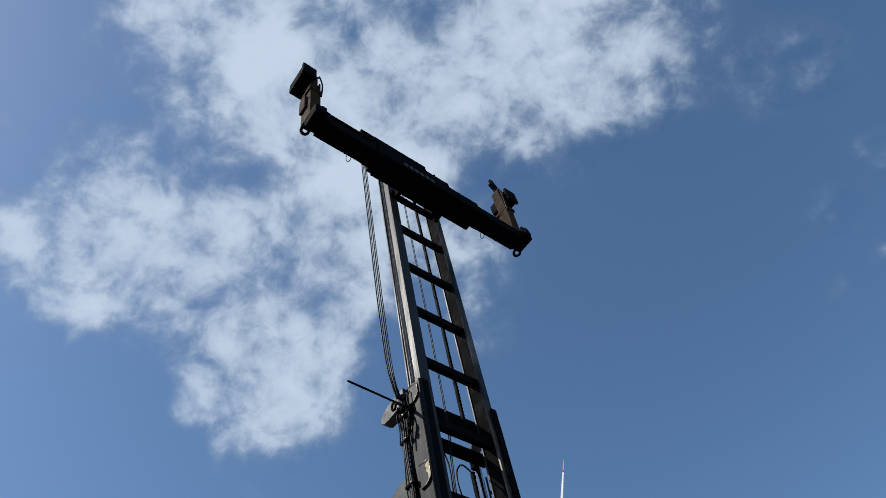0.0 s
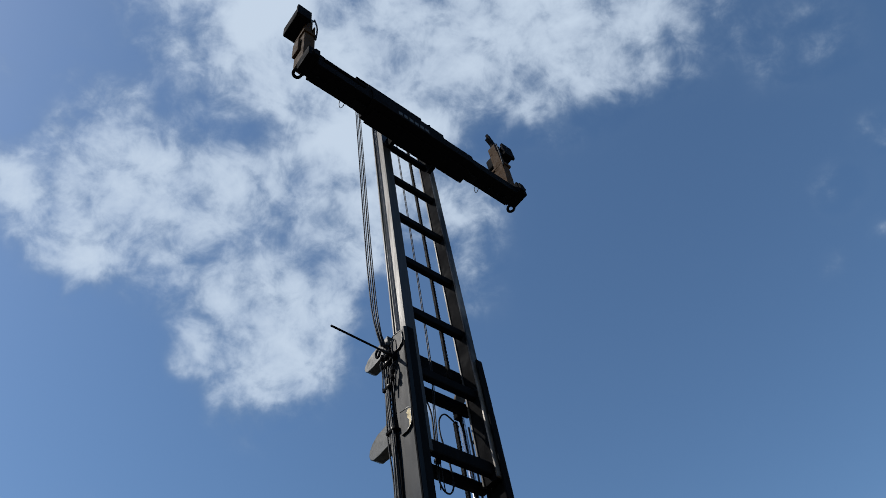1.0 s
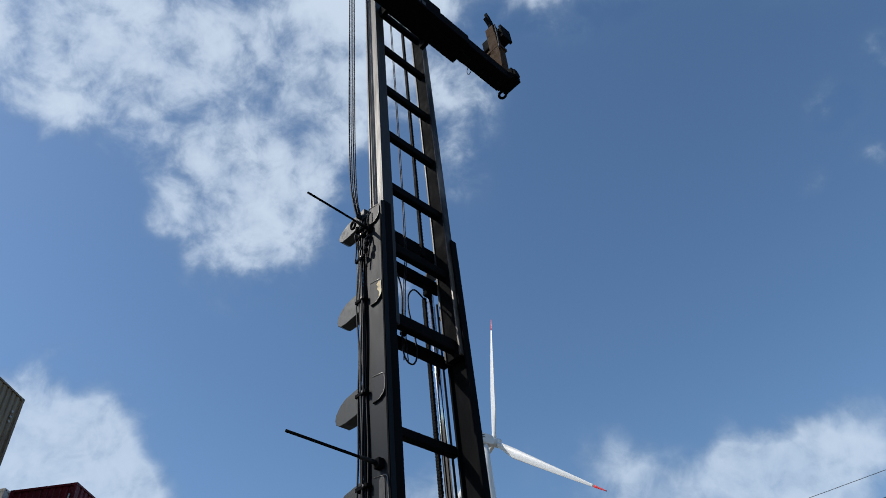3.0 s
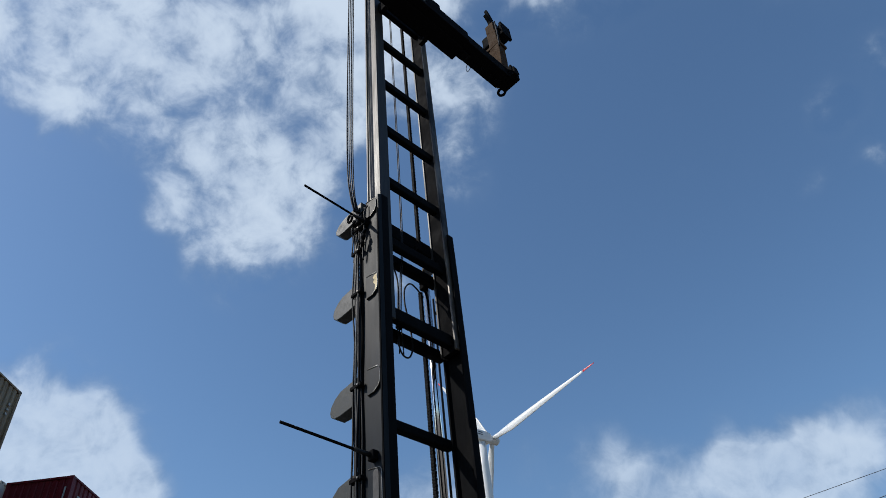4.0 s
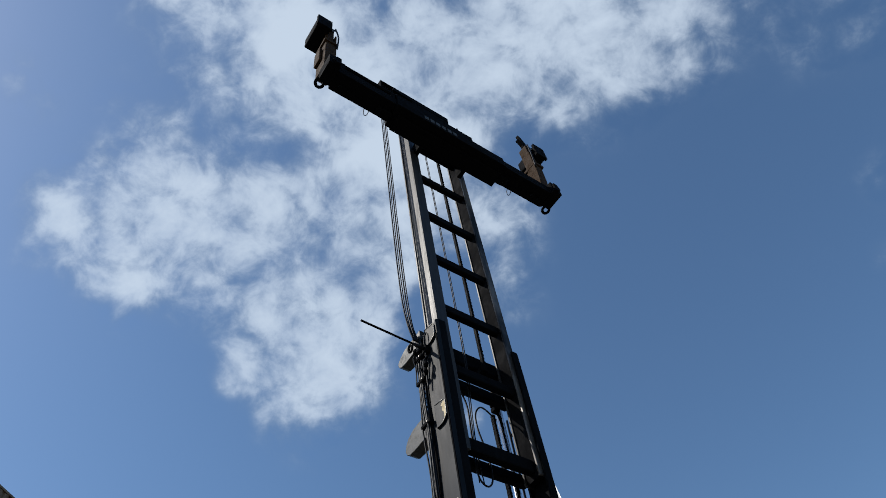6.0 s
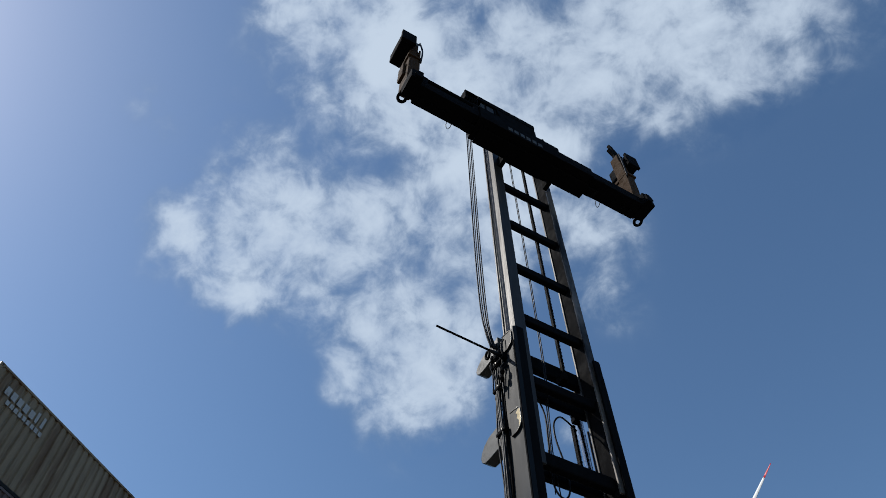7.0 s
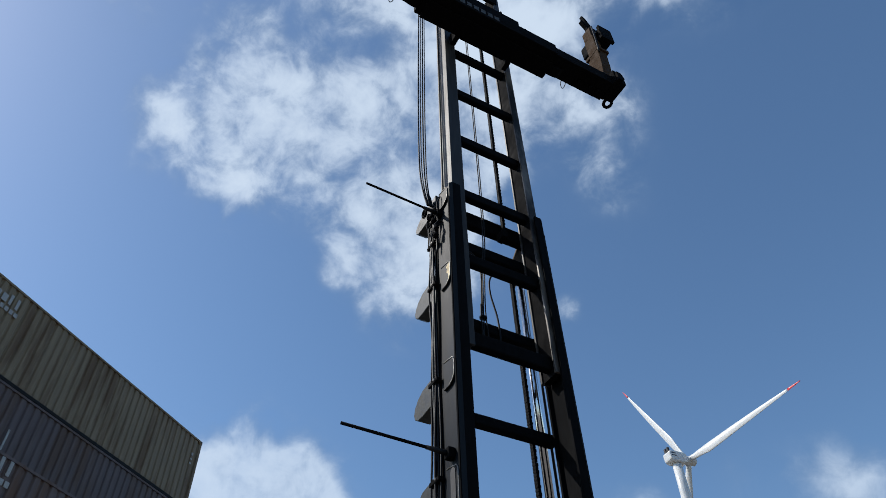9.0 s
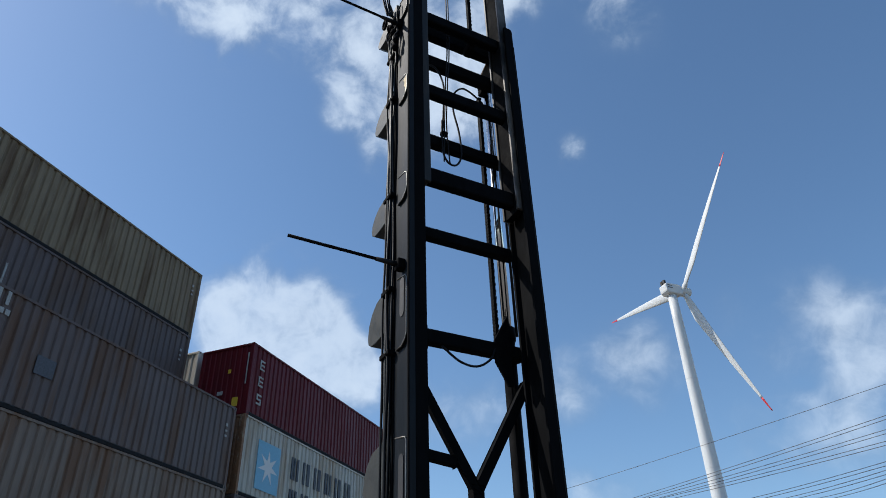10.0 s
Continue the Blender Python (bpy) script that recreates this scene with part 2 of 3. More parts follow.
# ---- mesh helpers ----
def box(bm, x0, x1, y0, y1, z0, z1, bevel=0.0, m=None):
    r = bmesh.ops.create_cube(bm, size=1)
    vs = r["verts"]
    for v in vs:
        v.co = Vector(((x0 + x1) / 2 + v.co.x * (x1 - x0), (y0 + y1) / 2 + v.co.y * (y1 - y0), (z0 + z1) / 2 + v.co.z * (z1 - z0)))
        if m:
            v.co = m @ v.co
    if bevel:
        es = list({e for v in vs for e in v.link_edges})
        bmesh.ops.bevel(bm, geom=es, offset=bevel, segments=2, affect="EDGES", profile=0.5)
    return bm


def prism(bm, outline, y0, y1, axis="y", bevel=0.0):
    """An outline of pairs, drawn out along an axis: y (outline in x, z), x (in y, z) or z (in x, y)."""
    def place(a, b, c):
        return {"y": (a, c, b), "x": (c, a, b), "z": (a, b, c)}[axis]
    lo = [bm.verts.new(place(a, b, y0)) for a, b in outline]
    hi = [bm.verts.new(place(a, b, y1)) for a, b in outline]
    fs = [bm.faces.new(lo), bm.faces.new(hi[::-1])]
    for i in range(len(lo)):
        j = (i + 1) % len(lo)
        fs.append(bm.faces.new((lo[j], lo[i], hi[i], hi[j])))
    bmesh.ops.recalc_face_normals(bm, faces=fs)
    if bevel:
        bmesh.ops.bevel(bm, geom=list({e for f in fs for e in f.edges}), offset=bevel, segments=2, affect="EDGES", profile=0.5)
    return bm


def tube(bm, points, r, sides=8, smooth_steps=0, r_end=None):
    """A round bar along a line of points."""
    pts = [Vector(p) for p in points]
    if smooth_steps:
        out = []
        for i in range(len(pts) - 1):
            p0, p1, p2, p3 = pts[max(i - 1, 0)], pts[i], pts[i + 1], pts[min(i + 2, len(pts) - 1)]
            for k in range(smooth_steps):
                t = k / smooth_steps
                out.append(0.5 * ((2 * p1) + (p2 - p0) * t + (2 * p0 - 5 * p1 + 4 * p2 - p3) * t * t + (3 * p1 - p0 - 3 * p2 + p3) * t ** 3))
        pts = out + [pts[-1]]
    rings = []
    ref = Vector((0.31, 0.87, 0.37))
    for i, p in enumerate(pts):
        d = (pts[min(i + 1, len(pts) - 1)] - pts[max(i - 1, 0)]).normalized()
        a = d.cross(ref).normalized()
        b = d.cross(a)
        rr = r if r_end is None else r + (r_end - r) * i / (len(pts) - 1)
        rings.append([bm.verts.new(p + (a * math.cos(k * math.tau / sides) + b * math.sin(k * math.tau / sides)) * rr) for k in range(sides)])
    for q, s in zip(rings, rings[1:]):
        for k in range(sides):
            f = bm.faces.new((q[k], q[(k + 1) % sides], s[(k + 1) % sides], s[k]))
            f.smooth = True
    bm.faces.new(rings[0][::-1])
    bm.faces.new(rings[-1])
    return bm


def part(name, bm, mat, parent=None, label="", m=None):
    me = bpy.data.meshes.new(name)
    bmesh.ops.recalc_face_normals(bm, faces=bm.faces)
    bm.to_mesh(me)
    bm.free()
    me.materials.append(mat)
    ob = new(name, me)
    ob.parent = parent
    if m:
        ob.matrix_basis = m
    if label:
        tagged(ob, label)
    return ob


def B():
    return bmesh.new()


# ---- ground ----
bm = B()
bmesh.ops.create_grid(bm, x_segments=8, y_segments=8, size=2500)
tagged(part("ground", bm, M_GROUND), "worn grey-brown concrete of the container yard", "ground", kind="structure")

# ---- containers ----
LEN, WID, HGT = 12.19, 2.44, 2.90


def container_material(name, color, stain, rust):
    m = material(name, tuple(0.78 * c for c in color), 0.42, 0.0, 0.14, (stain, tuple(0.78 * c for c in rust)), 1.7, 0.1, 8, gloss_level=0.22, stain_from=0.47)
    return m


def corrugated(bm, length, z0, z1, x, way, pitch=0.29, depth=0.05):
    """A corrugated sheet in the plane x along y from 0; way: the side that faces out."""
    prof = []
    y = 0.0
    n = int(length / pitch)
    p = length / n
    for i in range(n):
        for f, d in ((0.0, 0), (0.56, 0), (0.68, 1), (0.88, 1)):
            prof.append(((i + f) * p, d))
    prof.append((length, 0))
    lo = [bm.verts.new((x - way * depth * d, yy, z0)) for yy, d in prof]
    hi = [bm.verts.new((x - way * depth * d, yy, z1)) for yy, d in prof]
    for i in range(len(lo) - 1):
        bm.faces.new((lo[i], lo[i + 1], hi[i + 1], hi[i]))


def shipping_container(mat, label, x, y, z, height=HGT, length=LEN):
    """x, y: the corner of the side that faces the yard, at its near end; it runs along +y, and back along -x."""
    e = tagged(new("shipping_container"), label, "shipping container", "containers in the stacks")
    e.matrix_basis = pose(x, y, z)
    c = 0.165
    bm = B()
    corrugated(bm, length - 0.24, 0.11, height - 0.07, -0.03, 1)
    bmesh.ops.translate(bm, verts=bm.verts, vec=(0, 0.12, 0))
    part("side_panel", bm, mat, e)
    bm = B()
    corrugated(bm, length - 0.24, 0.16, height - 0.07, -WID + 0.03, -1)
    bmesh.ops.translate(bm, verts=bm.verts, vec=(0, 0.12, 0))
    part("side_panel", bm, mat, e)
    bm = B()
    corrugated(bm, WID - 0.24, 0.16, height - 0.09, 0.04, -1, 0.24, 0.04)
    bmesh.ops.rotate(bm, verts=bm.verts, matrix=Matrix.Rotation(radians(90), 3, "Z"))
    bmesh.ops.translate(bm, verts=bm.verts, vec=(-0.12, 0, 0))
    part("end_panel", bm, mat, e)
    bm = B()
    box(bm, -WID + 0.05, -0.05, 0.05, length - 0.05, height - 0.06, height - 0.03)
    part("roof", bm, mat, e)
    bm = B()
    box(bm, -WID + 0.03, -0.03, 0.05, length - 0.05, 0.05, 0.14)
    part("floor", bm, M_DARK, e)
    for sx in (-WID, -0.08):
        bm = B()
        box(bm, sx, sx + 0.08, 0.1, length - 0.1, height - 0.075, height - 0.004, 0.003)
        part("top_rail", bm, mat, e)
        bm = B()
        box(bm, sx, sx + 0.08, 0.1, length - 0.1, 0.012, 0.11, 0.008)
        # rail coloured dark for the shade at the seam
        part("bottom_rail", bm, M_RAIL_SHADE, e)
    for sy in (0, length - 0.1):
        bm = B()
        box(bm, -WID + 0.1, -0.1, sy, sy + 0.1, height - 0.09, height - 0.004, 0.008)
        part("header", bm, mat, e)
        bm = B()
        box(bm, -WID + 0.1, -0.1, sy, sy + 0.1, 0.012, 0.16, 0.008)
        part("sill", bm, mat, e)
    for sx in (-WID, -0.13):
        for sy in (0, length - 0.13):
            bm = B()
            box(bm, sx + 0.002, sx + 0.128, sy + 0.002, sy + 0.128, 0.11, height - 0.11, 0.012)
            part("corner_post", bm, mat, e)
            for z0 in (0, height - 0.118):
                cast = B()
                x0 = sx - 0.003 if sx < -1 else sx + 0.133 - 0.162
                y0 = sy - 0.003 if sy < 1 else sy + 0.133 - 0.178
                box(cast, x0, x0 + 0.162, y0, y0 + 0.178, z0, z0 + 0.118, 0.008)
                block = part("corner_casting", cast, mat, e)
                # dark block on the solid casting paints the shade inside its opening
                hole = B()
                hx = x0 + 0.162 if sx > -1 else x0
                box(hole, hx - 0.003, hx + 0.003, y0 + 0.06, y0 + 0.12, z0 + 0.03, z0 + 0.09, 0.002)
                part("slot_shade", hole, M_DARK, block)
    # far end: two door leaves with locking bars
    for k in (0, 1):
        bm = B()
        a = -WID + 0.14 + k * (WID / 2 - 0.13)
        box(bm, a, a + WID / 2 - 0.15, length - 0.06, length - 0.03, 0.17, height - 0.1, 0.005)
        leaf = part("door", bm, mat, e)
        for f in (0.25, 0.75):
            bm = B()
            tube(bm, [(a + f * 1.07, length - 0.015, 0.15), (a + f * 1.07, length - 0.015, height - 0.1)], 0.017)
            part("locking_bar", bm, M_STEEL, leaf)
    return e


def bars(parent, rows, mat, x=0.004):
    """Painted marks on a container's side: bars given as y, z, width, height."""
    for y, z, w, h in rows:
        bm = B()
        box(bm, x - 0.02, x, y, y + w, z, z + h)
        part("painted_mark", bm, mat, parent)


C_BEIGE = container_material("faded beige container paint", (0.29, 0.222, 0.14), 0.7, (0.13, 0.07, 0.035))
C_SLATE = container_material("slate grey container paint", (0.155, 0.12, 0.115), 0.75, (0.13, 0.08, 0.055))
C_BLUE = container_material("faded blue grey container paint", (0.17, 0.13, 0.122), 0.8, (0.16, 0.085, 0.05))
C_LIGHT = container_material("pale grey container paint", (0.255, 0.19, 0.15), 0.85, (0.2, 0.1, 0.055))
C_RED = container_material("maroon container paint", (0.15, 0.009, 0.015), 0.3, (0.09, 0.015, 0.015))
C_WHITE = container_material("weathered white container paint", (0.6, 0.57, 0.5), 0.6, (0.45, 0.33, 0.22))
C_BROWN = container_material("rust brown container paint", (0.2, 0.09, 0.05), 0.5, (0.1, 0.05, 0.03))

# far row, at the near bay
XF, XN = -17.05, -14.30
Y1, Y2 = 9.90, 22.62
LOW = ((C_BROWN, "rust brown shipping container low in the stack"), (C_SLATE, "slate grey shipping container low in the stack"), (C_BLUE, "blue grey shipping container low in the stack"), (C_LIGHT, "pale grey shipping container low in the stack"))


def pile(x, y, count, top):
    """The lower containers of a stack, up to a height."""
    h = top / count
    for i in range(count):
        mt, lab = LOW[(i + count) % 4]
        shipping_container(mt, lab, x, y, i * h, h)


pile(XF, Y1, 4, 16.91 - 2 * HGT)
C2 = shipping_container(C_SLATE, "slate grey shipping container under a beige one", XF, Y1, 16.91 - 2 * HGT)
C1 = shipping_container(C_BEIGE, "faded beige shipping container with worn white lettering, topmost in its stack", XF, Y1, 16.91 - HGT)
# near row, near bay
pile(XN, Y1, 2, 10.59 - 2 * HGT)
C4 = shipping_container(C_LIGHT, "pale grey shipping container with rust streaks", XN, Y1, 10.59 - 2 * HGT)
C3 = shipping_container(C_BLUE, "faded blue grey shipping container with white lettering", XN, Y1, 10.59 - HGT)
# near row, next bay
pile(XN, Y2, 3, 13.48 - 2 * HGT)
C6 = shipping_container(C_WHITE, "weathered white shipping container with a pale blue emblem", XN, Y2, 13.48 - 2 * HGT)
C5 = shipping_container(C_RED, "maroon shipping container, topmost in its stack", XN, Y2, 13.48 - HGT)
# far row, next bay
pile(XF, Y2 + 0.1, 4, 13.66 - HGT)
C7 = shipping_container(C_WHITE, "weathered white shipping container behind a maroon one", XF, Y2 + 0.1, 13.66 - HGT)

# painted marks: worn lettering as plain bars
bars(C1, [(0.63 + k * 0.27, 2.18, 0.19 if k < 5 else 0.1, 0.27 if k < 5 else 0.38) for k in range(7)], M_MARK)
bars(C1, [(0.85 + k * 0.185, 1.94, 0.13, 0.15) for k in range(9)], M_MARK)
bars(C3, [(0.85 + k * 0.27, 2.43, 0.19 if k < 5 else 0.1, 0.27 if k < 5 else 0.38) for k in range(7)], M_MARK)
bars(C3, [(1.07 + k * 0.185, 2.18, 0.13, 0.15) for k in range(9)], M_MARK)
bars(C2, [(3.92, 0.9, 0.06, 0.85)], M_MARK)
bars(C3, [(3.8, 1.1, 0.6, 0.5)], material("faded blue patch paint", (0.075, 0.078, 0.095), 0.6, 0, 0.2, (0.8, (0.12, 0.1, 0.095)), 3))
for z in (1.95, 1.27, 0.55):
    bars(C5, [(0.55, z + h, 0.3, 0.07) for h in (0.0, 0.17, 0.34)] + [(0.55 if z > 1 else 0.78, z + 0.07, 0.07, 0.12), (0.55, z + 0.22, 0.07, 0.13)], M_MARK)
for c in (C1, C2, C3, C4, C5):
    bars(c, [(11.72, 2.1, 0.1, 0.1), (11.72, 1.9, 0.1, 0.07), (11.72, 1.72, 0.1, 0.07)], M_MARK)
for row_z, row_h, count in ((1.28, 0.88, 6), (0.2, 0.7, 7)):
    for k in range(count):
        y0 = 3.4 + k * 0.9
        strokes = ((0, 0.13), (0.2, 0.1), (0.42, 0.13)) if k % 3 == 0 else ((0, 0.15), (0.3, 0.22))
        bars(C6, [(y0 + dy, row_z, w, row_h) for dy, w in strokes], M_DKMARK)
M_RUST = material("rusted frame paint", (0.2, 0.095, 0.045), 0.75, 0.0, 0.3, (0.8, (0.42, 0.36, 0.28)), 5, 0.25, 3, stain_from=0.5)
for piece in C6.children:
    if piece.name.startswith(("corner_post", "corner_casting", "end_panel", "header", "sill")):
        piece.data.materials[0] = M_RUST
bars(C6, [(1.05, 0.42, 1.5, 1.8)], M_BLUEPANEL)
bm = B()
star = []
for k in range(14):
    r = 0.66 if k % 2 == 0 else 0.24
    star.append((1.8 + r * math.sin(k * math.tau / 14), 1.32 + r * math.cos(k * math.tau / 14)))
prism(bm, star, 0.004, 0.008, axis="x")
part("emblem_star", bm, M_WHITE, C6)
# warning plates on the end of the maroon container
for x, z, w, h, mt in ((-0.45, 0.35, 0.26, 0.36, M_PLATE), (-0.95, 1.75, 0.13, 0.16, M_PLATE), (-0.18, 1.2, 0.05, 1.3, M_MARK), (-1.2, 0.9, 0.25, 0.15, M_MARK)):
    bm = B()
    box(bm, x - w, x, -0.004, 0.01, z, z + h)
    part("end_plate", bm, mt, C5)

# ---- wind turbine ----
HUB = Vector((5.49, 198.75, 101.73))
AXIS, TILT = -48.58, 6.18
turbine = tagged(new("wind_turbine"), "tall white three-bladed wind turbine with red blade tips", "wind turbine")
turbine.matrix_basis = pose(2.1, 195.8, 0)
bm = B()
tube(bm, [(0, 0, 100.3 * k / 12) for k in range(13)], 2.35, 32, r_end=1.3)
part("tower", bm, M_WHITE, turbine)
for z in (24.5, 49.0, 73.5):
    bm = B()
    tube(bm, [(0, 0, z - 0.06), (0, 0, z + 0.06)], 2.4 - 1.05 * z / 98, 32)
    part("flange_ring", bm, M_WHITE, turbine)
local_hub = HUB - Vector((2.1, 195.8, 0))
nac_yaw = math.degrees(math.atan2(local_hub.y, local_hub.x))
m_nac = pose(0, 0, 101.5, 0, 0, nac_yaw)
bm = B()
prism(bm, [(-2.7, -1.0), (-2.9, 1.4), (-2.0, 1.8), (1.6, 1.7), (3.0, 1.3), (3.0, -1.4), (1.6, -1.7), (-1.8, -1.6)], -1.7, 1.7, bevel=0.4)
nac = part("nacelle", bm, M_WHITE, turbine, m=m_nac)
for y in (-0.9, 0.2):
    bm = B()
    box(bm, -2.6, -1.9, y, y + 0.8, 1.6, 3.0, 0.1)
    part("cooler_box", bm, M_DARK, nac, "dark cooler box")
for y, z in ((-1.72, 0.0), (-1.72, 0.7)):
    bm = B()
    box(bm, -2.3, -0.6, y, y + 0.03, z, z + 0.3)
    part("painted_mark", bm, M_DKMARK, nac)

rotor = tagged(new("rotor"), "white rotor with three red-tipped blades")
rotor.parent = turbine
bm = B()
tube(bm, [(0, k * 0.4 - 1.8, 0) for k in range(10)], 1.3, 24, r_end=1.45)
tube(bm, [(0, 1.8, 0), (0, 2.2, 0), (0, 2.5, 0), (0, 2.7, 0)], 1.42, 24, r_end=0.4)
part("hub", bm, M_WHITE, rotor)
SPAN, BEND = 42.69, 3.85


def blade_section(bm, s):
    """A ring of the blade at the share s of its length, along +x."""
    x = 1.0 + s * (SPAN - 1.0)
    chord = 1.5 + 1.45 * min(1, s / 0.2) if s < 0.2 else 2.7 * (1 - (s - 0.2) / 0.8) ** 0.85 + 0.25
    thick = 0.75 if s < 0.04 else 0.55 * (1 - s) ** 1.4 + 0.05
    twist = -radians(16 * (1 - s) ** 2 + 3)
    ring = []
    for k in range(14):
        a = k * math.tau / 14
        c = chord * (0.5 * math.cos(a) - (0.18 if s > 0.04 else 0.0) * min(1, s / 0.2))
        d = thick * math.sin(a) * (1.0 if math.cos(a) > -0.3 else 0.75)
        ring.append(bm.verts.new((x, BEND * s ** 1.4 + d * math.cos(twist) - c * math.sin(twist), c * math.cos(twist) + d * math.sin(twist))))
    return ring


def blade_piece(name, shares, mat, parent, m, label=""):
    bm = B()
    rings = [blade_section(bm, s) for s in shares]
    for q, r in zip(rings, rings[1:]):
        for k in range(14):
            f = bm.faces.new((q[k], q[(k + 1) % 14], r[(k + 1) % 14], r[k]))
            f.smooth = True
    bm.faces.new(rings[0])
    bm.faces.new(rings[-1])
    return part(name, bm, mat, parent, label, m)


for k in range(3):
    m = pose(0, 0, 0, 0, -120 * k, 0)
    blade_piece("blade", [i * 0.9 / 60 for i in range(61)], M_WHITE, rotor, m)
    blade_piece("blade_tip", [0.9 + i * 0.1 / 6 for i in range(7)], M_RED_TIP, rotor, m, "red blade tip")

# ---- power lines ----
for k, (xa, za, xb, zb, rad) in enumerate(((-23.5, 35.0, 26.9, 36.4, 0.04), (-11.1, 31.5, 25.3, 31.6, 0.046), (-8.1, 31.2, 24.6, 29.7, 0.046), (-5.2, 30.9, 24.2, 28.2, 0.046), (9.9, 29.3, 23.3, 25.6, 0.046), (15.2, 28.7, 22.9, 24.5, 0.046), (20.4, 28.1, 22.5, 23.4, 0.046))):
    line = tagged(new("power_line"), "thin dark overhead power line spanning the sky", "power line", "overhead power lines")
    for j in range(1 if k == 0 else 2):
        a, d = Vector((xa, 140, za)), Vector((xb - xa, -30, zb - za))
        pts = [a + d * (s / 10) + Vector((0, 0, 0.5 * j + 0.012 * ((s - 5) / 10) ** 2 * d.length)) for s in range(-30, 41, 2)]
        bm = B()
        tube(bm, pts, rad, 5)
        part("cable", bm, M_WIRE, line)

# ---- lift mast ----
MAST = pose(-0.936, 7.237, 0, 0, 0, 48.995)
mast = tagged(new("lift_mast"), "tall dark grey telescopic steel lift mast standing on the yard", "lift mast")
mast.matrix_basis = MAST
H, WM = 9.38, 1.60


def outer_post(x0, side):
    """A channel: web outside, flanges front and back, a rib and a lip. side -1: at x0 to the right; 1: to the left."""
    def span(a, b):
        lo, hi = x0 - side * a, x0 - side * b
        return min(lo, hi), max(lo, hi)
    bm = B()
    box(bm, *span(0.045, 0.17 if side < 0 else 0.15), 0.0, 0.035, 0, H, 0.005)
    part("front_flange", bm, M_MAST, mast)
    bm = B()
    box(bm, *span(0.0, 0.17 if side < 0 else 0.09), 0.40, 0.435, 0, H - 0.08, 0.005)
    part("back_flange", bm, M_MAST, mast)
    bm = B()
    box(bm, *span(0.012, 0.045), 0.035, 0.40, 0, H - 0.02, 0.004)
    # left web in the lit tone, right web in the darker one for shade
    part("web", bm, M_WEB_SHEEN if side < 0 else M_MAST, mast)
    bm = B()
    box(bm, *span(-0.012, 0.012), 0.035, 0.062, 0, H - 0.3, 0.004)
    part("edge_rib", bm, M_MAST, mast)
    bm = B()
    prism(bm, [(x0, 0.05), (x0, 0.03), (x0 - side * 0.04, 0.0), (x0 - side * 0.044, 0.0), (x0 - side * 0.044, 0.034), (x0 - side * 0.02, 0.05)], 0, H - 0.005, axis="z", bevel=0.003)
    # left strip coloured as if lit like the side face
    part("corner_strip", bm, M_WEB_SHEEN if side < 0 else M_MAST, mast)


outer_post(0.0, -1)
outer_post(WM, 1)

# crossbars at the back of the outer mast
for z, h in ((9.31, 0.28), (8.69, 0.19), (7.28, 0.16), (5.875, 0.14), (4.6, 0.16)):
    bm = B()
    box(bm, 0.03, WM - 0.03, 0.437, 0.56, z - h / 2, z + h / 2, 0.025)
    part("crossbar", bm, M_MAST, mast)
# gussets where the lowest crossbar meets the posts, and the braces below it
for x, s in ((0.2, 1), (WM - 0.2, -1)):
    bm = B()
    prism(bm, [(x, 4.2), (x + s * 0.06, 4.2), (x + s * 0.2, 4.45), (x + s * 0.2, 4.7), (x, 5.05)], 0.44, 0.47, bevel=0.004)
    part("gusset", bm, M_MAST, mast)


def bar_between(name, a, b, w, d, mat, parent, bevel=0.01):
    a, b = Vector(a), Vector(b)
    bm = B()
    m = Matrix.Translation(a) @ (b - a).to_track_quat("Z", "Y").to_matrix().to_4x4()
    box(bm, -w / 2, w / 2, -d / 2, d / 2, 0, (b - a).length, bevel, m)
    return part(name, bm, mat, parent)


bar_between("brace", (0.2, 0.5, 4.3), (0.91, 0.5, 3.1), 0.09, 0.08, M_MAST, mast)
bar_between("brace", (WM - 0.01, 0.5, 4.275), (0.91, 0.505, 3.1), 0.09, 0.08, M_MAST, mast)
bar_between("brace", (0.2, 0.5, 3.42), (0.7, 0.5, 3.36), 0.08, 0.1, M_MAST, mast)
bar_between("brace", (0.91, 0.5, 3.16), (0.91, 0.5, 1.9), 0.12, 0.08, M_MAST, mast)
bm = B()
box(bm, 0.03, WM - 0.03, 0.437, 0.56, 1.6, 1.9, 0.025)
part("crossbar", bm, M_MAST, mast)

# rounded fins behind the left post
for z, h in ((9.22, 0.26), (7.57, 0.32), (6.02, 0.32), (4.63, 0.44), (3.02, 0.44)):
    out = [(0.43, z), (0.86, z - 0.03), (0.98, z - 0.02), (1.05, z + 0.03), (1.07, z + 0.1), (1.05, z + h * 0.55), (0.98, z + h * 0.8), (0.86, z + h), (0.43, z + h * 1.15)]
    bm = B()
    prism(bm, out, 0.0, 0.17, axis="x", bevel=0.008)
    part("fin", bm, M_FIN, mast, "grey rounded bracket fin")

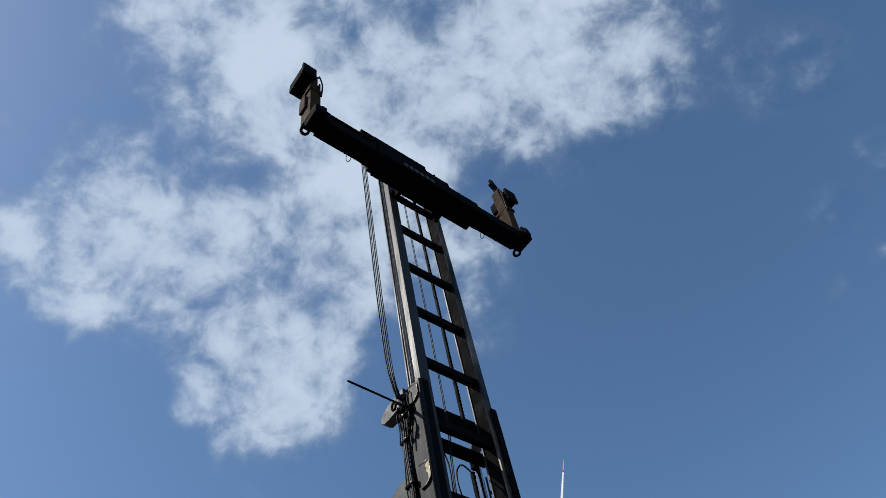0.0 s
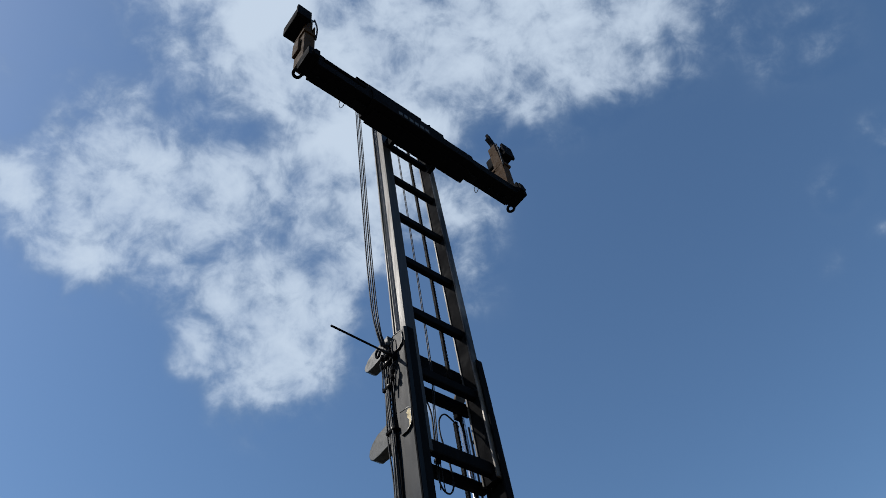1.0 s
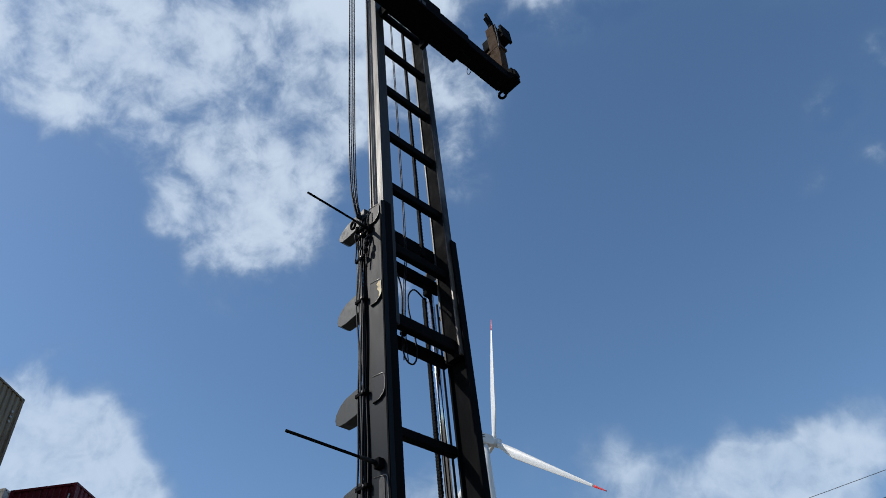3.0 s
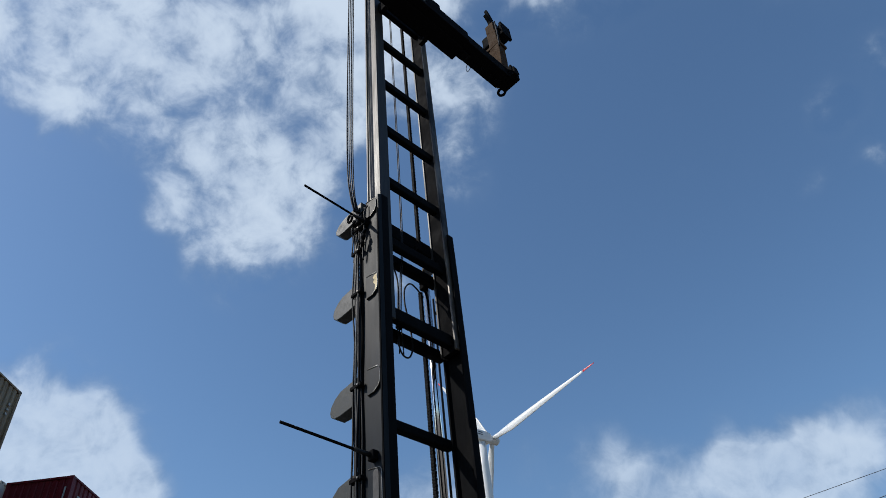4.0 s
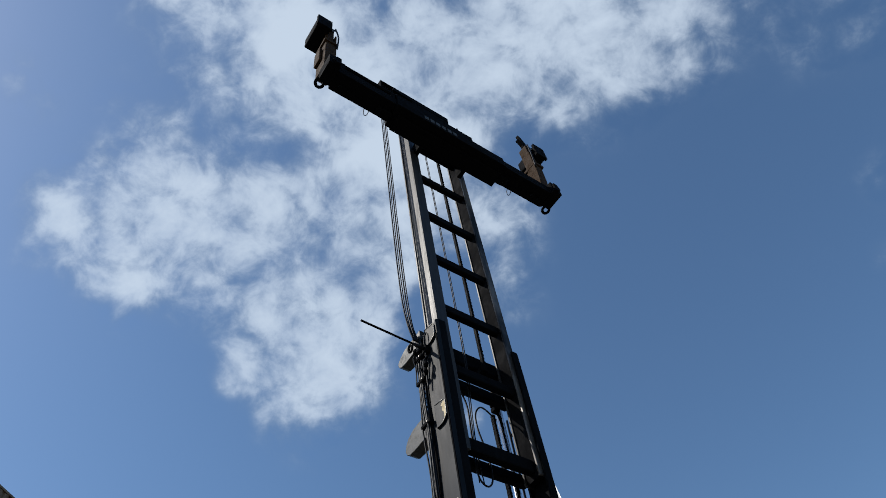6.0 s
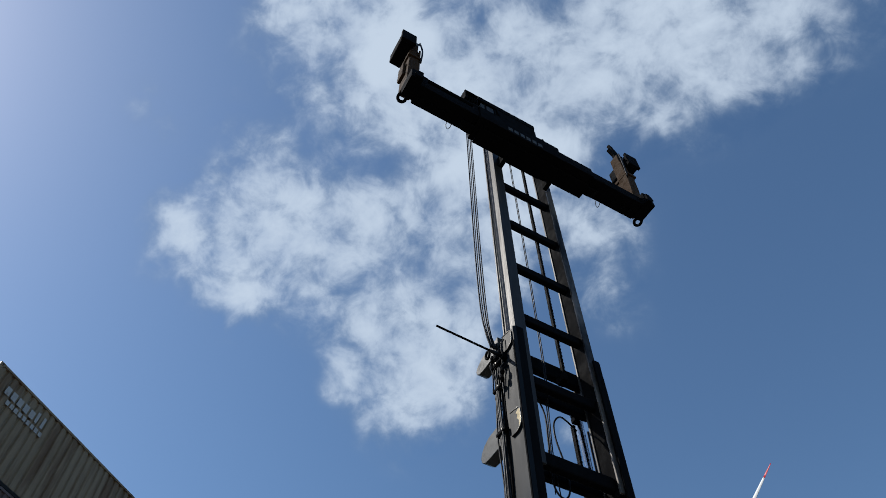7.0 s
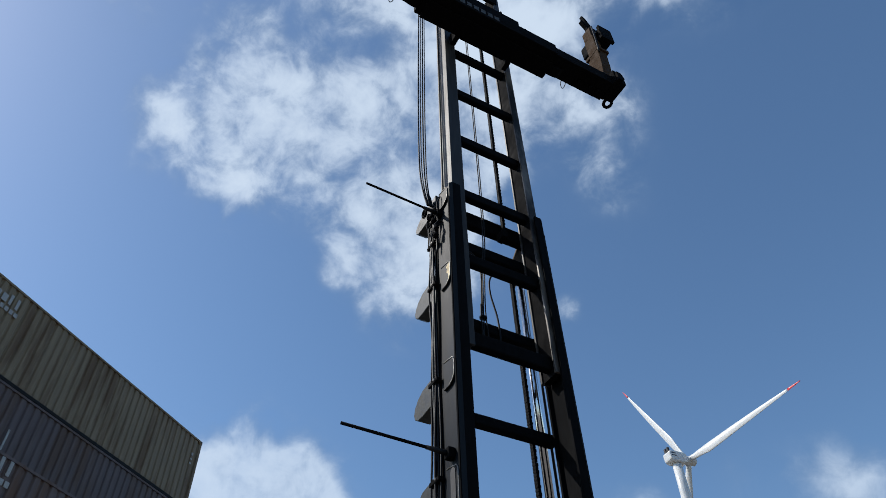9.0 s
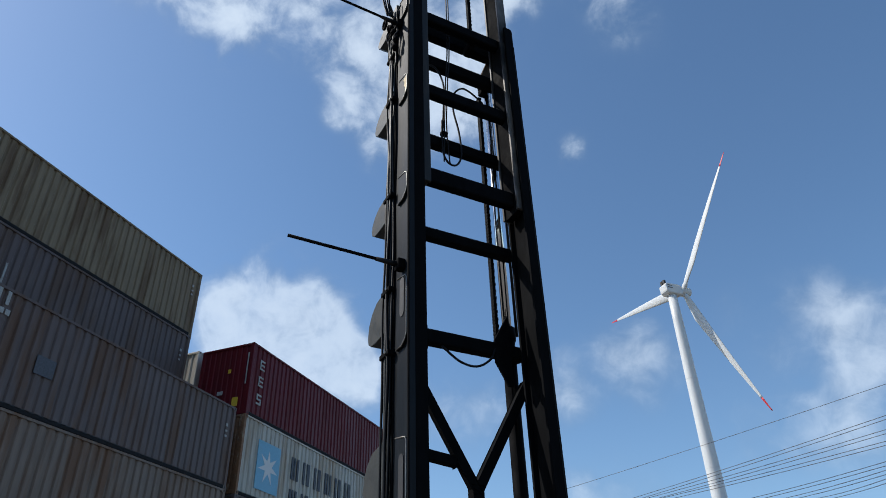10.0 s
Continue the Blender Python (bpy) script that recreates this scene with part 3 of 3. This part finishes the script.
# cover plates on the side of the left post, in the sheen-lifted tone
for z0, z1, mt in ((9.02, 9.33, M_WEB_SHEEN), (7.49, 7.84, M_WEB_SHEEN), (6.0, 6.33, M_WEB_SHEEN), (4.28, 5.02, M_WEB_SHEEN), (2.5, 3.4, M_WEB_SHEEN)):
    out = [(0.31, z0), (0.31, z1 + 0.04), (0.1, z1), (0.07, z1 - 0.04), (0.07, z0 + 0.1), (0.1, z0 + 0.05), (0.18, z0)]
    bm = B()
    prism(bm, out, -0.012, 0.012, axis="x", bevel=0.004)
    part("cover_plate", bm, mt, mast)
    bm = B()
    pts = [(-0.014, y, z) for y, z in ((0.3, z1 + 0.037), (0.1, z1), (0.072, z1 - 0.04), (0.072, z0 + 0.1), (0.102, z0 + 0.05), (0.18, z0 + 0.004), (0.3, z0 + 0.004))]
    tube(bm, pts, 0.007, 6)
    part("weld_bead", bm, M_STEEL, mast, "bright worn plate edge")
bm = B()
prism(bm, [(0.08, 7.56), (0.13, 7.54), (0.12, 7.63), (0.16, 7.69), (0.14, 7.73), (0.17, 7.78), (0.12, 7.81), (0.08, 7.8)], -0.016, -0.012, axis="x")
part("sticker", bm, M_YELLOW, mast, "peeling yellow sticker")
for z in (4.85, 3.1):
    bm = B()
    prism(bm, [(0.17 + 0.05 * math.cos(a), z + (0.11 if math.sin(a) > 0 else -0.2) + 0.06 * math.sin(a)) for a in [k * math.tau / 16 for k in range(16)]], -0.02, -0.012, axis="x")
    part("slot_cover", bm, M_DARK, mast)

# guide rods
for a, b, r in (((-0.03, 0.3, 8.95), (-1.16, 0.24, 8.92), 0.016), ((-0.03, 0.2, 5.18), (-1.15, 0.37, 5.32), 0.017)):
    d = Vector(b) - Vector(a)
    bm = B()
    tube(bm, [a, b], r, 10)
    rod = part("guide_rod", bm, M_BLACK, mast, "thin black guide rod")
    bm = B()
    tube(bm, [Vector(a), Vector(a) + d * 0.22], 0.032, 10, r_end=0.022)
    part("sleeve", bm, M_RUBBER, rod)
    bm = B()
    box(bm, -0.07, 0.012, a[1] - 0.05, a[1] + 0.05, a[2] - 0.06, a[2] + 0.06, 0.012)
    part("clamp", bm, M_BLACK, rod)

# hoses down the back of the left post
rnd = random.Random(5)
for k in range(6):
    x = -0.02 - 0.022 * (k % 2)
    y = 0.42 + 0.025 * k
    pts = [(-0.12 + 0.02 * k, 0.42 + 0.02 * k, 9.45)]
    z = 9.0
    while z > 0.5:
        pts.append((x + rnd.uniform(-0.012, 0.012), y + rnd.uniform(-0.022, 0.022), z))
        z -= 0.7
    bm = B()
    tube(bm, pts, rnd.choice((0.012, 0.015, 0.018)), 7, 3)
    part("hose", bm, M_RUBBER if k != 3 else M_FIN, mast)
for z in (8.9, 8.45, 7.68, 6.2, 5.0, 4.3, 2.9):
    bm = B()
    box(bm, -0.07, 0.0, 0.37, 0.58, z - 0.025, z + 0.025, 0.008)
    part("hose_clamp", bm, M_BLACK, mast)
    bm = B()
    tube(bm, [(-0.085, 0.42, z), (-0.06, 0.42, z)], 0.014, 6)
    part("bolt", bm, M_STEEL, mast)
# knot of couplings at the top of the post
for k in range(7):
    z = 9.1 - 0.09 * k
    bm = B()
    y = 0.24 + 0.045 * (k * 3 % 7)
    tube(bm, [(-0.03, y, z + 0.16), (-0.07 - 0.012 * (k % 3), y + 0.03, z + 0.02), (-0.05, y + 0.05, z - 0.14), (-0.03, y + 0.1 - 0.03 * (k % 2), z - 0.42)], 0.011 + 0.003 * (k % 2), 7, 4)
    part("coupling", bm, M_RUBBER, mast)
for y, z in ((0.33, 9.02), (0.42, 8.98), (0.5, 9.05), (0.37, 8.84), (0.29, 8.62), (0.31, 8.5)):
    bm = B()
    tube(bm, [(-0.075, y, z + 0.05), (-0.075, y, z - 0.05)], 0.028, 6)
    tube(bm, [(-0.075, y, z + 0.02), (-0.075, y, z - 0.02)], 0.036, 6)
    part("hose_fitting", bm, M_BLACK, mast)
bm = B()
tube(bm, [(-0.12, 0.55 + 0.05 * math.cos(k * math.tau / 16), 9.16 + 0.07 * math.sin(k * math.tau / 16)) for k in range(17)], 0.02, 7)
part("cable_ring", bm, M_BLACK, mast)
# bank of leaf chain at the back edge
bm = B()
for k in range(190):
    z = 8.75 - k * 0.04
    box(bm, 0.0, 0.03, 0.44, 0.47 + 0.012 * (k % 2), z, z + 0.034)
tagged(part("leaf_chain", bm, M_CHAIN, mast, "worn steel leaf chain"), kind="stuff")

# lift cylinder at the back on the far side
bm = B()
tube(bm, [(1.5, 0.63, 0.1), (1.5, 0.63, 4.82)], 0.075, 20)
part("cylinder_barrel", bm, M_BLACK, mast, "black hydraulic cylinder barrel")
bm = B()
tube(bm, [(1.5, 0.63, 4.82), (1.5, 0.63, 4.97)], 0.09, 20)
part("cylinder_gland", bm, M_BLACK, mast)
bm = B()
tube(bm, [(1.5, 0.63, 4.97), (1.5, 0.63, 8.85)], 0.052, 24)
part("cylinder_rod", bm, M_CHROME, mast, "chromed cylinder rod")
bm = B()
prism(bm, [(1.36, 8.8), (1.38, 8.92), (1.56, 9.42), (1.63, 9.42), (1.63, 9.02), (1.47, 8.78)], 0.57, 0.62, bevel=0.008)
part("cylinder_head", bm, M_TAN, mast, "worn tan cylinder head bracket")
for z in (8.84, 8.72, 8.62):
    bm = B()
    box(bm, 1.36, 1.46, 0.56, 0.66, z - 0.045, z + 0.045, 0.015)
    part("valve_block", bm, M_BLACK, mast)
# toothed cable carrier beside it
bm = B()
for k in range(88):
    z = 4.55 + k * 0.045
    box(bm, 1.33, 1.37 + 0.006 * (k % 2), 0.6, 0.66, z, z + 0.036)
tagged(part("cable_carrier", bm, M_CARRIER, mast, "black toothed cable carrier"), kind="stuff")
bm = B()
tube(bm, [(1.62, 0.62, 4.9), (1.62, 0.62, 8.5)], 0.018, 8)
part("hose", bm, M_RUBBER, mast)
for k in range(8):
    bm = B()
    z = 7.4 + k * 0.14
    box(bm, 1.55, 1.59 + 0.012 * (k % 2), 0.46, 0.5 + 0.02 * (k % 3), z, z + 0.07, 0.012)
    part("bolt_block", bm, M_BLACK, mast)

# lift chain that hangs from the top crossbar
bm = B()
for k in range(230):
    z = 9.08 + k * 0.04
    box(bm, 1.05, 1.095 + 0.008 * (k % 2), 0.28, 0.33, z, z + 0.033)
tagged(part("lift_chain", bm, M_CARRIER, mast, "dark steel lift chain"), kind="stuff")
bm = B()
box(bm, 1.02, 1.12, 0.27, 0.437, 9.0, 9.14, 0.015)
part("chain_anchor", bm, M_BLACK, mast)

# thin hoses inside the ladder
for k in range(2):
    x = 0.71 + 0.03 * k
    bm = B()
    tube(bm, [(x, 0.3, 17.6), (x, 0.3, 12.0), (x - 0.01, 0.31, 9.1), (x - 0.03, 0.36, 8.3), (x - 0.055, 0.39, 7.5), (x - 0.06 + 0.05 * k, 0.42, 6.95)], 0.009, 6, 4)
    part("thin_hose", bm, M_RUBBER, mast)
bm = B()
tube(bm, [(0.63, 0.4, 7.6), (0.62, 0.4, 7.15), (0.68, 0.4, 6.95), (0.8, 0.4, 6.93), (0.89, 0.41, 7.12), (0.88, 0.42, 7.5), (0.82, 0.44, 7.9), (0.85, 0.46, 8.2), (1.0, 0.5, 8.42), (1.2, 0.58, 8.5), (1.42, 0.64, 8.45)], 0.013, 7, 5)
part("loop_hose", bm, M_RUBBER, mast)
bm = B()
tube(bm, [(0.4, 0.42, 8.55), (0.58, 0.42, 8.52), (0.68, 0.42, 8.25), (0.66, 0.41, 7.8), (0.63, 0.4, 7.42)], 0.013, 7, 5)
part("loop_hose", bm, M_RUBBER, mast)
bm = B()
box(bm, 0.61, 0.7, 0.38, 0.44, 7.36, 7.42, 0.01)
part("hose_clip", bm, M_BLACK, mast)
bm = B()
tube(bm, [(0.55, 0.43, 4.5), (0.75, 0.42, 4.36), (0.95, 0.42, 4.34), (1.12, 0.42, 4.45), (1.2, 0.45, 4.6)], 0.013, 7, 5)
part("loop_hose", bm, M_RUBBER, mast)

# ---- inner mast ----
inner = tagged(new("inner_mast"), "sliding inner mast section with worn steel rails")
inner.parent = mast
for x0, x1 in ((0.07, 0.275), (1.40, 1.53)):
    bm = B()
    box(bm, x0, x1, 0.05, 0.085, 7.2, 17.95, 0.006)
    part("rail_flange", bm, M_INNER if x0 < 1 else M_WORN_GLINT, inner, "worn steel rail flange")
    bm = B()
    box(bm, x0 + 0.02, x1 - 0.02, 0.085, 0.34, 7.2, 17.95, 0.004)
    # right web coloured black for the shade it stands in
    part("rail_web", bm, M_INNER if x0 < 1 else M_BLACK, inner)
    bm = B()
    box(bm, x0, x1, 0.34, 0.375, 7.2, 17.95, 0.006)
    part("rail_flange", bm, M_INNER, inner)
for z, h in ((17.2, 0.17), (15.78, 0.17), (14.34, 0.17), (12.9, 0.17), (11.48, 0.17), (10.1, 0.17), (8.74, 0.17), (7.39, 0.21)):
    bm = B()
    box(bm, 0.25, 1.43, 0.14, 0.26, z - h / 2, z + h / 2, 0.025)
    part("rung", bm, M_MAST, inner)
# head at the top, with the hose sheaves beside it
bm = B()
box(bm, -0.16, 1.5, 0.02, 0.07, 18.02, 18.22, 0.01)
box(bm, -0.16, 1.5, 0.07, 0.36, 18.17, 18.22, 0.01)
part("head_channel", bm, M_BLACK, inner)
bm = B()
prism(bm, [(0.55, 17.3), (1.47, 17.3), (1.5, 18.02), (0.35, 18.02)], 0.03, 0.1, bevel=0.01)
part("head_cheek", bm, M_BLACK, inner)
for x in (0.02, 0.3):
    bm = B()
    box(bm, x, x + 0.06, 0.05, 0.3, 17.3, 18.02, 0.01)
    part("head_strut", bm, M_BLACK, inner)
bm = B()
prism(bm, [(-0.1, 17.72), (0.0, 17.62), (0.06, 17.75), (0.05, 17.95), (-0.08, 17.98)], 0.06, 0.2, bevel=0.01)
part("pale_cover", bm, M_FIN, inner, "pale grey plastic cover")
for k in range(5):
    bm = B()
    x = -0.5 + 0.07 * k
    tube(bm, [(x, 0.25, 17.85), (x + 0.025, 0.25, 17.85)], 0.24, 20)
    tube(bm, [(x - 0.008, 0.25, 17.85), (x + 0.033, 0.25, 17.85)], 0.08, 12)
    part("hose_sheave", bm, M_BLACK, inner)
bm = B()
box(bm, -0.56, -0.18, 0.0, 0.5, 18.1, 18.14, 0.01)
box(bm, -0.56, -0.53, 0.0, 0.5, 17.7, 18.1, 0.01)
part("sheave_cover", bm, M_BLACK, inner)
bm = B()
tube(bm, [(-0.56, 0.25, 17.85), (0.1, 0.25, 17.85)], 0.05, 12)
part("sheave_shaft", bm, M_STEEL, inner)
for k in range(4):
    x = (-0.275, -0.235, -0.19, -0.15)[k]
    bm = B()
    tube(bm, [(x, 0.49, 17.85), (x + 0.004, 0.49, 15.5), (x * 0.98, 0.48, 12.0), (x * 0.92, 0.46, 10.2), (x * 0.75, 0.44, 9.55), (-0.14 + 0.025 * k, 0.42, 9.2)], 0.01 if k % 2 else 0.013, 7, 5)
    part("hose_run", bm, M_RUBBER, mast, "bundle hose hanging free of the mast")

# ---- spreader ----
spreader = tagged(new("container_spreader"), "black telescopic container spreader with faded orange end posts", "container spreader")


def in_box(name, dims, mat, parent, bevel=0.012, label=""):
    bm = B()
    box(bm, *dims, bevel)
    return part(name, bm, mat, parent, label)


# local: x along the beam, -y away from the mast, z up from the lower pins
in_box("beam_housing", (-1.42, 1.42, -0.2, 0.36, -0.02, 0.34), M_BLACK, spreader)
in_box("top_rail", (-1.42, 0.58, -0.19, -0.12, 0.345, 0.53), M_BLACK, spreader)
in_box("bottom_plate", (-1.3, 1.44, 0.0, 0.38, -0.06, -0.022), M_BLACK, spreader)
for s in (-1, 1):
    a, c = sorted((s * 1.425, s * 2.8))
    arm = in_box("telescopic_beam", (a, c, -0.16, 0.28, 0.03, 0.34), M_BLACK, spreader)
    for k, x in enumerate((2.62, 2.42, 2.15)):
        bm = B()
        tube(bm, [(s * x, 0.1, 0.05), (s * x, 0.1, -0.07)], 0.035 + 0.01 * (k == 0), 10)
        part("pin", bm, M_BLACK, arm)
    bm = B()
    tube(bm, [(s * 1.95, 0.25, 0.1), (s * 1.95, 0.33, 0.0), (s * 1.9, 0.36, -0.08), (s * 1.85, 0.33, 0.0), (s * 1.85, 0.25, 0.1)], 0.008, 6, 3)
    part("handle", bm, M_RUBBER, arm)
    bm = B()
    prism(bm, [(s * 1.42, 0.02), (s * 1.75, 0.02), (s * 1.65, -0.05), (s * 1.5, -0.08), (s * 1.42, -0.06)], 0.05, 0.25, bevel=0.006)
    part("skid", bm, M_BLACK, arm)
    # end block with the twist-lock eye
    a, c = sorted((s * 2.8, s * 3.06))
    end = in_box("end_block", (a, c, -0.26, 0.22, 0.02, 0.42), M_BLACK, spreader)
    bm = B()
    prism(bm, [(s * 2.82, 0.02), (s * 2.93, 0.02), (s * 3.0, 0.12), (s * 2.93, 0.3), (s * 2.82, 0.3)], -0.32, -0.26, bevel=0.01)
    part("corner_lug", bm, M_BLACK, end)
    bm = B()
    ring = [Vector((s * 3.0 + 0.085 * math.cos(k * math.tau / 16), 0.27 + 0.085 * math.sin(k * math.tau / 16), 0.06 - 0.02 * math.sin(k * math.tau / 16))) for k in range(17)]
    tube(bm, ring, 0.034, 8)
    part("lock_eye", bm, M_BLACK, end)
    # tall post on the end
    px, py = (-2.92 if s < 0 else 3.12), 0.2
    lean = 0.0 if s < 0 else 0.11
    bm = B()
    vs = []
    for z, f in ((0.42, 1.0), (1.2, 0.97), (1.95, 0.9)):
        vs.append([bm.verts.new((px + lean * (z - 1.95) + a * 0.13 * f, py + c * 0.2 * f, z)) for a, c in ((-1, -1), (1, -1), (1, 1), (-1, 1))])
    for p, q in zip(vs, vs[1:]):
        for k in range(4):
            bm.faces.new((p[k], p[(k + 1) % 4], q[(k + 1) % 4], q[k]))
    bm.faces.new(vs[0])
    bm.faces.new(vs[-1])
    bmesh.ops.bevel(bm, geom=[e for e in bm.edges if len(e.link_faces) == 2 and abs(e.verts[0].co.z - e.verts[1].co.z) > 0.1], offset=0.015, segments=2, affect="EDGES")
    post = part("end_post", bm, M_BROWN, spreader, "faded orange steel end post")
    in_box("collar", (px - 0.16, px + 0.16, py - 0.22, py + 0.22, 1.92, 2.02), M_BROWN, post)
    a, c = sorted((px + s * 0.13, px + s * 0.19))
    in_box("side_bracket", (a, c, py - 0.05, py + 0.2, 1.0, 1.7), M_BROWN, post)
    in_box("upper_post", (px - 0.1, px + 0.1, py - 0.13, py + 0.13, 2.02, 3.1), M_BROWN, post)
    in_box("inner_plate", (px - s * 0.13 - 0.02, px - s * 0.13 + 0.02, py - 0.18, py + 0.1, 0.9, 2.6), M_BROWN, post)
    a, c = sorted((px + s * 0.05, px + s * 0.38))
    guide = in_box("guide_box", (a, c, py - 0.25, py + 0.42, 2.55, 3.0), M_BLACK, post, 0.03, "dark guide box")
    in_box("guide_lip", (a - 0.02, c + 0.02, py - 0.3, py - 0.22, 2.5, 3.05), M_BLACK, guide)
    bm = B()
    hx = px + s * 0.02
    prism(bm, [(hx - 0.06, 3.05), (hx + 0.05, 3.05), (hx + 0.05, 3.35), (hx + 0.1, 3.5), (hx - 0.02, 3.78), (hx - 0.12, 3.85), (hx - 0.07, 3.62), (hx - 0.03, 3.5), (hx - 0.17, 3.58), (hx - 0.21, 3.5), (hx - 0.08, 3.3)], py - 0.05, py + 0.04, bevel=0.006)
    part("fork_hook", bm, M_BLACK, post, "dark forked hook")
    in_box("hook_block", (hx - 0.09, hx + 0.09, py - 0.14, py + 0.14, 3.02, 3.14), M_BLACK, post)
    bm = B()
    tube(bm, [(hx - 0.1, py - 0.18, 2.75), (hx + 0.12, py - 0.18, 2.95)], 0.025, 8)
    part("lock_pin", bm, M_STEEL, post, "bright steel pin")
    bm = B()
    tube(bm, [(px - s * 0.15, py - 0.2, 1.75), (px - s * 0.16, py - 0.24, 2.4), (px - s * 0.1, py - 0.2, 3.0)], 0.02, 8, 3)
    part("hose", bm, M_RUBBER, post)
# cylinder along the top, hose tray and small fittings
bm = B()
tube(bm, [(-2.75, -0.12, 0.52), (-1.42, -0.12, 0.52)], 0.05, 12)
part("extension_cylinder", bm, M_BLACK, spreader)
for x in (-2.7, -1.5):
    in_box("cylinder_lug", (x - 0.06, x + 0.06, -0.16, -0.06, 0.34, 0.6), M_BLACK, spreader)
in_box("hose_tray", (-0.2, 1.4, 0.1, 0.3, 0.345, 0.45), M_BLACK, spreader)
in_box("valve_box", (-2.6, -2.35, -0.02, 0.2, 0.345, 0.5), M_BLACK, spreader)
bm = B()
tube(bm, [(0.2, -0.15, 0.52), (0.2, -0.15, 0.62)], 0.03, 10)
part("beacon", bm, M_BLACK, spreader)
# worn maker's mark as plain bars
for k in range(6):
    in_box("painted_mark", (-0.75 + k * 0.148, -0.645 + k * 0.148, -0.206, -0.19, 0.05, 0.19), M_FADED, spreader, 0.0)
# carriage that runs on the inner mast
for x in (-0.5, 0.63):
    in_box("carriage_plate", (x - 0.05, x + 0.05, 0.36, 0.56, -0.12, 0.25), M_BLACK, spreader)
for z in (0.05,):
    in_box("carriage_bar", (-0.44, 0.57, 0.38, 0.46, z, z + 0.2), M_BLACK, spreader)


def motions():
    drop = ((0, 0.0), (1.0, 0.0), (2.5, -0.08), (3.2, -0.12), (4.5, -0.2), (5.5, -0.28), (6.2, -0.42), (7.0, -0.64), (7.5, -0.86), (8.0, -1.08), (8.5, -1.32), (9.0, -1.6), (9.5, -1.83), (10.0, -2.05))
    slide = ((0, 0.0), (1.0, -0.01), (2.5, -0.03), (3.2, -0.04), (4.5, -0.06), (5.5, -0.09), (6.2, -0.13), (7.0, -0.19), (7.5, -0.27), (8.0, -0.37), (8.5, -0.48), (9.0, -0.64), (9.5, -0.79), (10.0, -0.95))
    walk(inner, [(t, pose(0, 0, d)) for t, d in slide])
    walk(spreader, [(t, MAST @ pose(0.73, -0.5, 15.40 + d)) for t, d in drop])
    rows = []
    for k in range(21):
        t = k * 0.5
        rows.append((t, Matrix.Translation(local_hub) @ pose(0, 0, 0, 0, 0, AXIS) @ pose(0, 0, 0, TILT, 0, 0) @ pose(0, 0, 0, 0, -(46.72 + 46.787 * (t - 10)), 0)))
    walk(rotor, rows)


motions()
